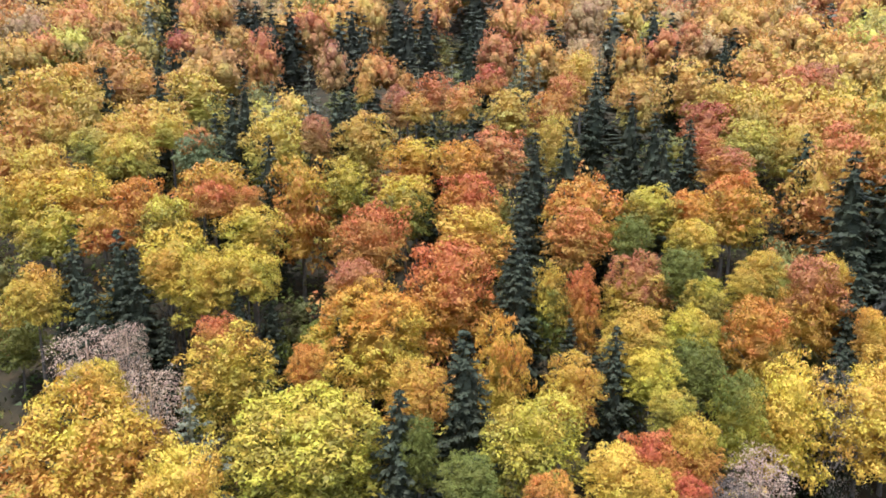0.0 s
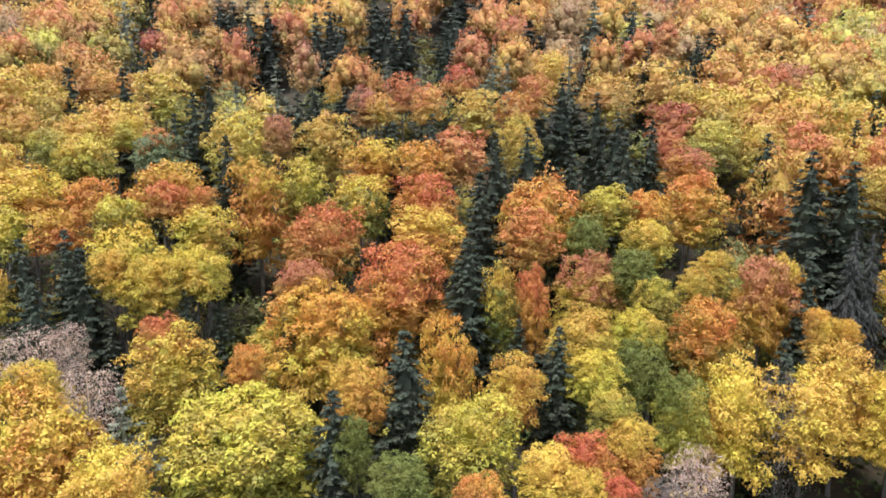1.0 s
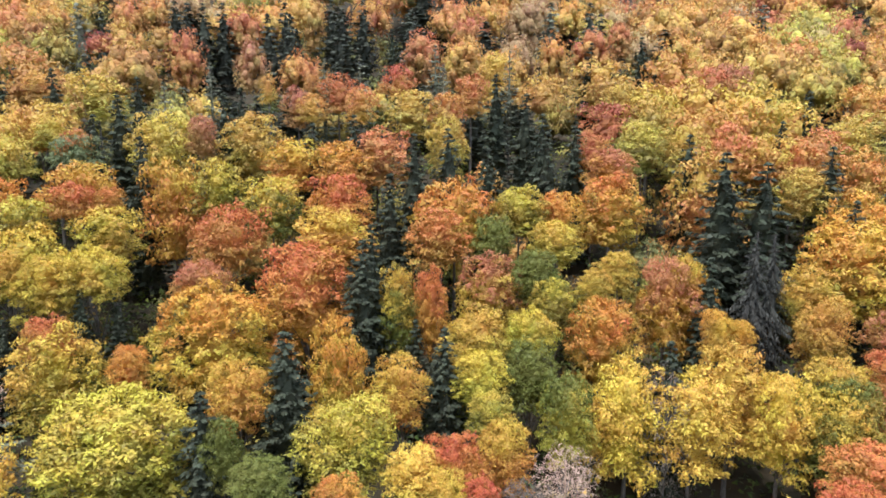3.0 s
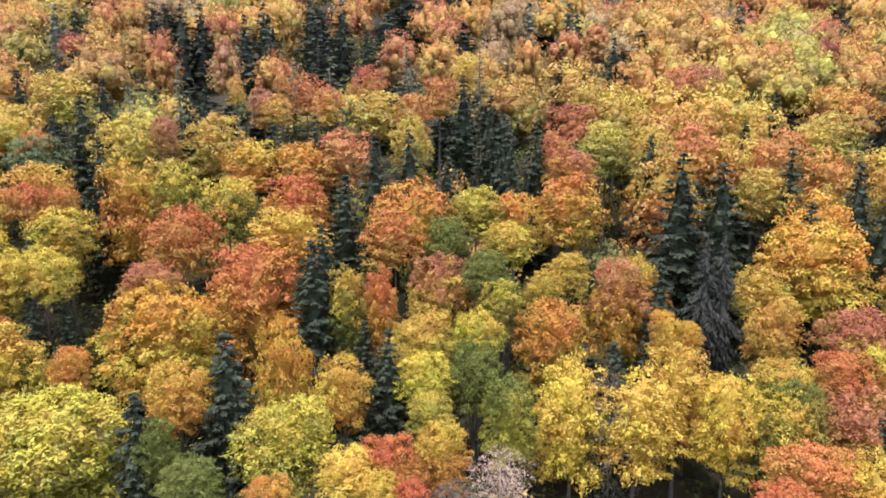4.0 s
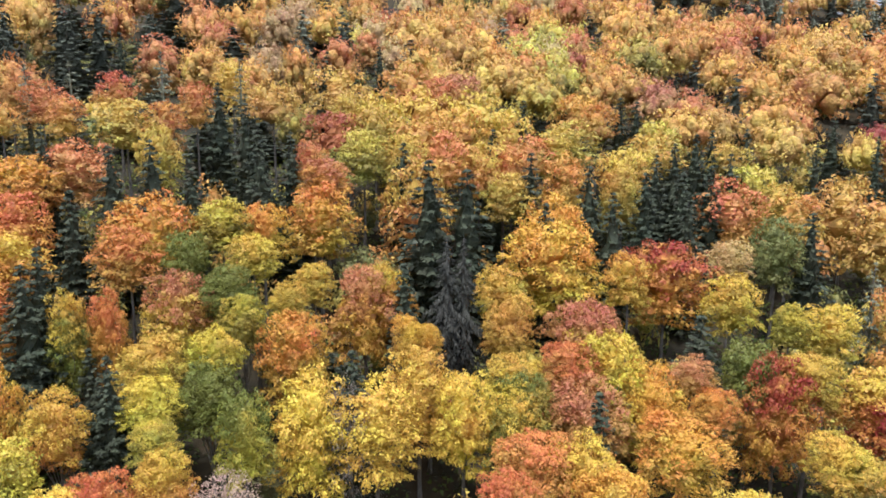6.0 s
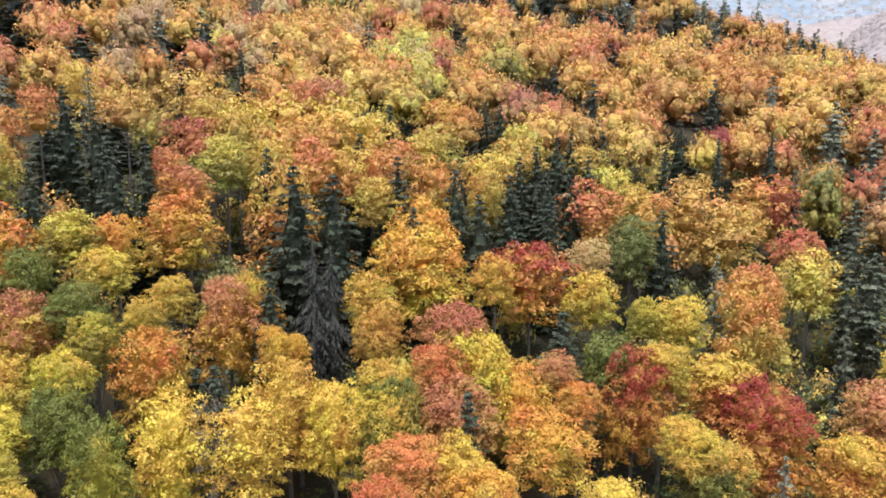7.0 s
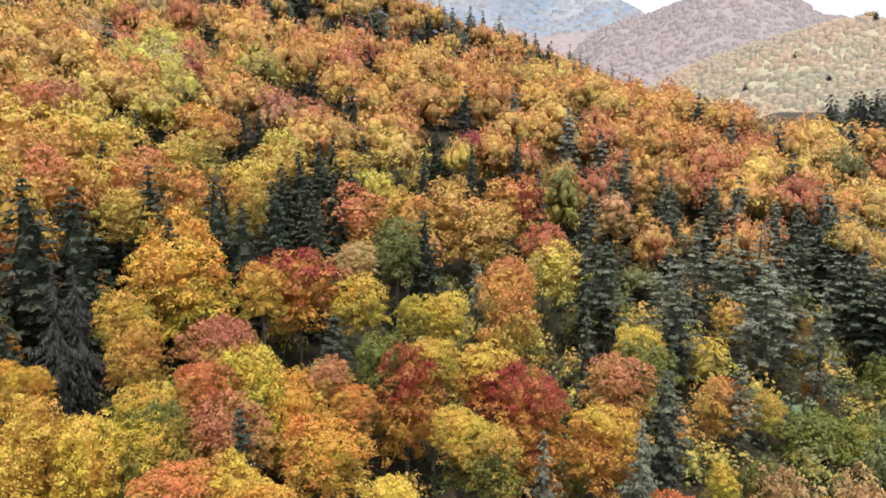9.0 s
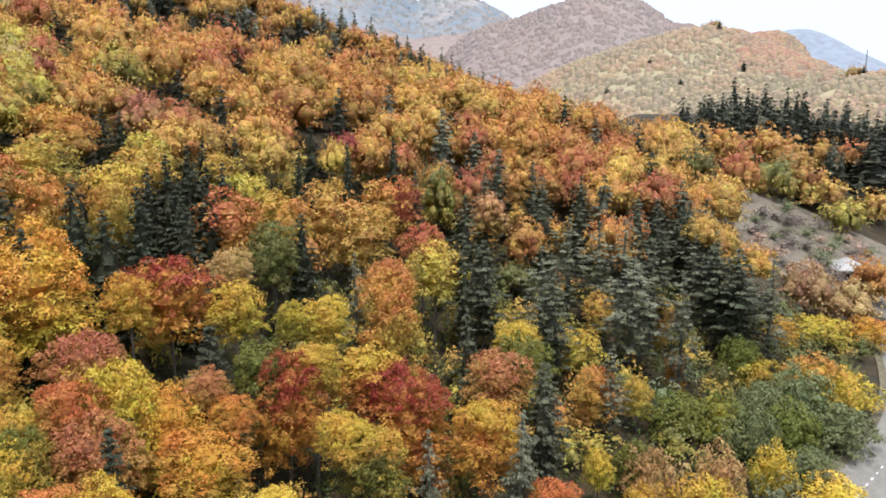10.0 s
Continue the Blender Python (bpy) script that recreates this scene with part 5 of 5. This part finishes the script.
def build_woods():
    """The trees too far off and too crowded to be told apart, in one mesh."""
    codes = sorted({w[0] for w in WOODS})
    quads, rises, slots, pts, faces, ups, marks, near, away, count = [], [], [], [], [], [], [], [], [], 0
    for code, x, y, h, r, deep in WOODS:
        cone = code in "cned"
        d = off_path(x, y)
        key = ("fir_far" if d < 240 else "fir_tiny") if cone else ("low" if h < 6.5 else "far" if d < 108 else "dist" if d < 225 else "tiny", "tall" if deep > 2.4 * r else "dome")
        q, (cp, cf, cu), lift = random.choice(RAW[key])
        low = 0.0 if cone else h - deep
        hh, sr = (h / CONE_H, max(r, 0.17 * h) / CONE_R) if cone else (deep / BROAD_H[key[1]], r / BROAD_R)
        turn = Matrix.Rotation(random.uniform(0, 6.28), 3, "Z") @ Matrix.Diagonal((sr, sr, hh))
        base = np.array((x, y, low + float(ground(x, y))))
        quads.append(q @ np.array(turn).T + base)
        rises.append(lift)
        slots.append(np.full(len(q), codes.index(code)))
        pts.append(cp @ np.array(turn).T + base)
        faces.append(cf + count)
        ups.append(cu)
        marks.append(np.full(len(cf), codes.index(code)))
        count += len(cp)
        own = random.uniform(-1, 1)
        near.append(np.full(len(cp), own))
        away.append(np.full(len(q), own))
    cat = np.concatenate
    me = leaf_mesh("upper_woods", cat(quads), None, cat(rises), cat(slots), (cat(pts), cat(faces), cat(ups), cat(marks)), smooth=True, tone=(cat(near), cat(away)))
    # the far woods' haze is mixed into their leaf colours
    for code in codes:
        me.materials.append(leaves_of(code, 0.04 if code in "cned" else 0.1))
    tagged(new("upper_woods", me), "crowded autumn woods of beech and fir higher up the slope", "woods", kind="stuff")


build_woods()


# ---- undergrowth between the trees ----
def build_undergrowth():
    n = 7500
    x, y = rng.uniform(-75, 165, n), rng.uniform(22, 140, n)
    y = np.where(x > 90, y - 14, y)
    keep = ~((x > 95) & (y < 19))
    x, y = x[keep], y[keep]
    n, per = len(x), 14
    z = ground(x, y)
    hh, rr = rng.uniform(0.8, 3.6, n), rng.uniform(0.7, 1.9, n)
    idx = np.repeat(np.arange(n), per)
    off = rng.normal(size=(len(idx), 3)) * 0.5
    p = np.stack([x[idx] + off[:, 0] * rr[idx], y[idx] + off[:, 1] * rr[idx], z[idx] + hh[idx] * (0.55 + 0.45 * off[:, 2].clip(-1, 1))], -1)
    nrm = unit(off * 0.6 + np.array([0, 0, 0.9]) + rng.normal(size=off.shape) * 0.4)
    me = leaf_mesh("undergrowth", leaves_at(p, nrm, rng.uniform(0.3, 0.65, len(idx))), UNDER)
    tagged(new("undergrowth", me), "green and yellow undergrowth and saplings between the trunks", "undergrowth", kind="stuff")


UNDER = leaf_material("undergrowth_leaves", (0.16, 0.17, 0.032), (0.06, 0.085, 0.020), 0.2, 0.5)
build_undergrowth()


# ---- woods on the far hills ----
def build_far_woods(name, az0, az1, d0, d1, n, size, material, label, flat=1.0):
    """Small, uneven crowns, each of a top and two rings."""
    a, d = np.radians(rng.uniform(az0, az1, n)), np.sqrt(rng.uniform(d0 * d0, d1 * d1, n))
    x, y = 28 + d * np.sin(a), d * np.cos(a)
    z = ground(x, y)
    hh, rr = size * flat * rng.uniform(0.4, 0.9, n), size * rng.uniform(0.34, 0.7, n)
    k = 5
    ang = (np.arange(k) / k * 2 * math.pi)[None, :] + rng.uniform(0, 1, (n, 1))
    pts, up = [np.stack([x, y, z + hh], -1)[:, None, :]], [np.ones((n, 1))]
    for w, lift in ((0.7, 0.62), (1.0, 0.0)):
        q = rr[:, None] * w * rng.uniform(0.75, 1.2, (n, k))
        px, py = x[:, None] + q * np.cos(ang), y[:, None] + q * np.sin(ang)
        foot = ground(px, py) - 1.0 if lift == 0 else z[:, None] + hh[:, None] * (lift + rng.uniform(-0.12, 0.12, (n, k)))
        pts.append(np.stack([px, py, foot], -1))
        up.append(np.full((n, k), lift))
    one = [(0, 1 + i, 1 + (i + 1) % k) for i in range(k)]
    for i in range(k):
        j = (i + 1) % k
        one += [(1 + i, 1 + k + i, 1 + k + j), (1 + i, 1 + k + j, 1 + j)]
    faces = (np.array(one)[None] + np.arange(n)[:, None, None] * (1 + 2 * k)).reshape(-1, 3)
    me = leaf_mesh(name, np.zeros((0, 3, 3)), material, np.zeros(0), None, (np.concatenate(pts, 1).reshape(-1, 3), faces, np.concatenate(up, 1).ravel()))
    me.polygons.foreach_set("use_smooth", np.ones(len(faces), bool))
    tagged(new(name, me), label, "woods", kind="stuff")


# air haze is put into these leaf colours, most of all the distant blue
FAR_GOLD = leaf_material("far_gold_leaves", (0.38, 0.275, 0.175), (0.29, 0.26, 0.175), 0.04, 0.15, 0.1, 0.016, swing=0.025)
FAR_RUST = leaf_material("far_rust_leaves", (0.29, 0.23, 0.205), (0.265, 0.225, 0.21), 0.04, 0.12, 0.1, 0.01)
FAR_HAZE_BLUE = leaf_material("far_haze_blue_leaves", (0.18, 0.22, 0.26), (0.30, 0.285, 0.275), 0.04, 0.08, 0.1, 0.01)
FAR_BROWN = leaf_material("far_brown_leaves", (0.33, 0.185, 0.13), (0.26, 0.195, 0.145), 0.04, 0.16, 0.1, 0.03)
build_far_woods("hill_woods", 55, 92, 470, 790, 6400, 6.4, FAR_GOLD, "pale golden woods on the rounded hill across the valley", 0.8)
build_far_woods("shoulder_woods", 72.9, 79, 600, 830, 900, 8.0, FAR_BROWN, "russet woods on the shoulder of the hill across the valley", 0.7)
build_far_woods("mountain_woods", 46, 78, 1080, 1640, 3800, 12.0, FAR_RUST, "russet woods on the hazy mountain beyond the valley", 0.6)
build_far_woods("distant_woods", 20, 62, 1900, 2550, 2200, 18.0, FAR_HAZE_BLUE, "blue-grey hazy woods on the distant mountain", 0.5)


# ---- the valley road ----
ROAD = ((92, 22.0), (108, 15.6), (121, 12.2), (130, 10.6), (140, 9.4), (150, 9.0), (162, 9.8), (178, 13.0), (196, 18.0))


def along_road(n=90):
    p = np.array(ROAD, float)
    t = np.linspace(0, len(p) - 1.001, n)
    i = t.astype(int)
    f = (t - i)[:, None]
    a, b, c, d = (p[np.clip(i + k, 0, len(p) - 1)] for k in (-1, 0, 1, 2))
    q = 0.5 * (2 * b + (c - a) * f + (2 * a - 5 * b + 4 * c - d) * f**2 + (3 * b - a - 3 * c + d) * f**3)
    tan = unit(np.gradient(q, axis=0))
    return q, np.stack([-tan[:, 1], tan[:, 0]], -1)


def strip(name, inner, outer, lift, material, n=90, cols=7, span=(0, 1)):
    q, side = along_road(n)
    lo, hi = int(span[0] * (n - 1)), int(span[1] * (n - 1))
    w = np.linspace(inner, outer, cols)
    pts = q[lo:hi + 1, None, :] + side[lo:hi + 1, None, :] * w[None, :, None]
    level = ground(q[lo:hi + 1, 0], q[lo:hi + 1, 1])
    z = np.maximum(ground(pts[..., 0], pts[..., 1]), level[:, None]) + lift
    v = np.concatenate([pts, z[..., None]], -1).reshape(-1, 3)
    m = hi - lo + 1
    top = len(v)
    v = np.concatenate([v, v - (0, 0, lift + 0.4)])
    f = []
    for i in range(m - 1):
        for j in range(cols - 1):
            k = i * cols + j
            f.append((k + cols, k + cols + 1, k + 1, k))
        k = i * cols
        f.append((k, k + top, k + cols + top, k + cols))
        k = i * cols + cols - 1
        f.append((k + cols, k + cols + top, k + top, k))
    return mesh_of(name, v, f, material)


road = tagged(new("road", strip("road", -3.4, 3.4, 0.32, ASPHALT)), "pale grey worn asphalt road curving along the valley", "road", kind="structure")
for w0, w1 in ((3.4, 4.6), (-4.6, -3.4)):
    tagged(new("verge", strip("verge", w0, w1, 0.24, VERGE, cols=3)), "dry grassy verge beside the asphalt road", "verge", kind="structure")
for k in range(34):
    dash = new("road_dash", strip("road_dash", -0.1, 0.1, 0.33, WHITE_LINE, n=300, cols=2, span=(0.06 + k * 0.026, 0.06 + k * 0.026 + 0.010)))
    dash.parent = road


# ---- the house below the bare slope ----
def box(bm, x0, x1, y0, y1, z0, z1):
    vs = [bm.verts.new(p) for p in ((x0, y0, z0), (x1, y0, z0), (x1, y1, z0), (x0, y1, z0), (x0, y0, z1), (x1, y0, z1), (x1, y1, z1), (x0, y1, z1))]
    for f in ((3, 2, 1, 0), (4, 5, 6, 7), (0, 1, 5, 4), (1, 2, 6, 5), (2, 3, 7, 6), (3, 0, 4, 7)):
        bm.faces.new([vs[i] for i in f])


def bm_part(name, make, parent, material):
    bm = bmesh.new()
    make(bm)
    me = bpy.data.meshes.new(name)
    bm.to_mesh(me)
    bm.free()
    me.materials.append(material)
    ob = new(name, me)
    ob.parent = parent
    return ob


def build_house(x, y, turn):
    house = stem("house", x, y)
    house.rotation_euler = (0, 0, radians(turn))
    wall = bm_part("wall", lambda bm: box(bm, -4.5, 4.5, -3.6, 3.6, -1.5, 3.0), house, PLASTER)

    def hipped(bm):
        low = [bm.verts.new(p) for p in ((-5.1, -4.2, 2.95), (5.1, -4.2, 2.95), (5.1, 4.2, 2.95), (-5.1, 4.2, 2.95))]
        eave = [bm.verts.new((v.co.x, v.co.y, 3.13)) for v in low]
        r0, r1 = bm.verts.new((-1.6, 0, 5.2)), bm.verts.new((1.6, 0, 5.2))
        bm.faces.new(low[::-1])
        for i in range(4):
            j = (i + 1) % 4
            bm.faces.new((low[i], low[j], eave[j], eave[i]))
        bm.faces.new((eave[0], eave[1], r1, r0))
        bm.faces.new((eave[2], eave[3], r0, r1))
        bm.faces.new((eave[1], eave[2], r1))
        bm.faces.new((eave[3], eave[0], r0))

    bm_part("roof", hipped, house, SHEET)
    for wx in (-2.6, 0.0, 2.6):
        bm_part("window", lambda bm, wx=wx: box(bm, wx - 0.55, wx + 0.55, -3.64, -3.5, 0.9, 2.2), wall, DARK_GLASS)
    for wy in (-1.6, 1.6):
        bm_part("window", lambda bm, wy=wy: box(bm, -4.54, -4.4, wy - 0.5, wy + 0.5, 0.9, 2.2), wall, DARK_GLASS)
    tagged(house, "small pale house with a whitish hipped metal roof", "house")


build_house(225.2, 30.7, 28)


# ---- a power pylon on the far rise ----
def build_pylon(az, d, h):
    x, y = 28 + d * math.sin(radians(az)), d * math.cos(radians(az))
    py = stem("power_pylon", x, y)
    py.rotation_euler = (0, 0, radians(20))
    w = lambda u: 0.5 * (1 - u) ** 1.3 + 0.16
    for sx, sy in ((1, 1), (1, -1), (-1, 1), (-1, -1)):
        path = [(sx * w(u), sy * w(u), h * u - (1 if u == 0 else 0)) for u in (0, 0.25, 0.5, 0.75, 1.0)]
        ob = new("leg", mesh_of("leg", *tube(path, [0.16, 0.15, 0.13, 0.12, 0.1], 4), STEEL))
        ob.parent = py
    for k in range(7):
        u, v = k / 7, (k + 1) / 7
        for a, b in (((1, 1), (-1, 1)), ((-1, 1), (-1, -1)), ((-1, -1), (1, -1)), ((1, -1), (1, 1))):
            ob = new("brace", mesh_of("brace", *tube([(a[0] * w(u), a[1] * w(u), h * u), (b[0] * w(v), b[1] * w(v), h * v)], [0.08, 0.08], 4), STEEL))
            ob.parent = py
    for z, ln in ((0.72, 3.6), (0.84, 3.0), (0.96, 2.2)):
        ob = new("crossarm", mesh_of("crossarm", *tube([(-ln, 0, h * z), (0, 0, h * z + 0.5), (ln, 0, h * z)], [0.08, 0.2, 0.08], 4), STEEL))
        ob.parent = py
    tagged(py, "grey steel lattice power pylon standing on the far wooded rise", "pylon")


build_pylon(80.9, 612, 19)
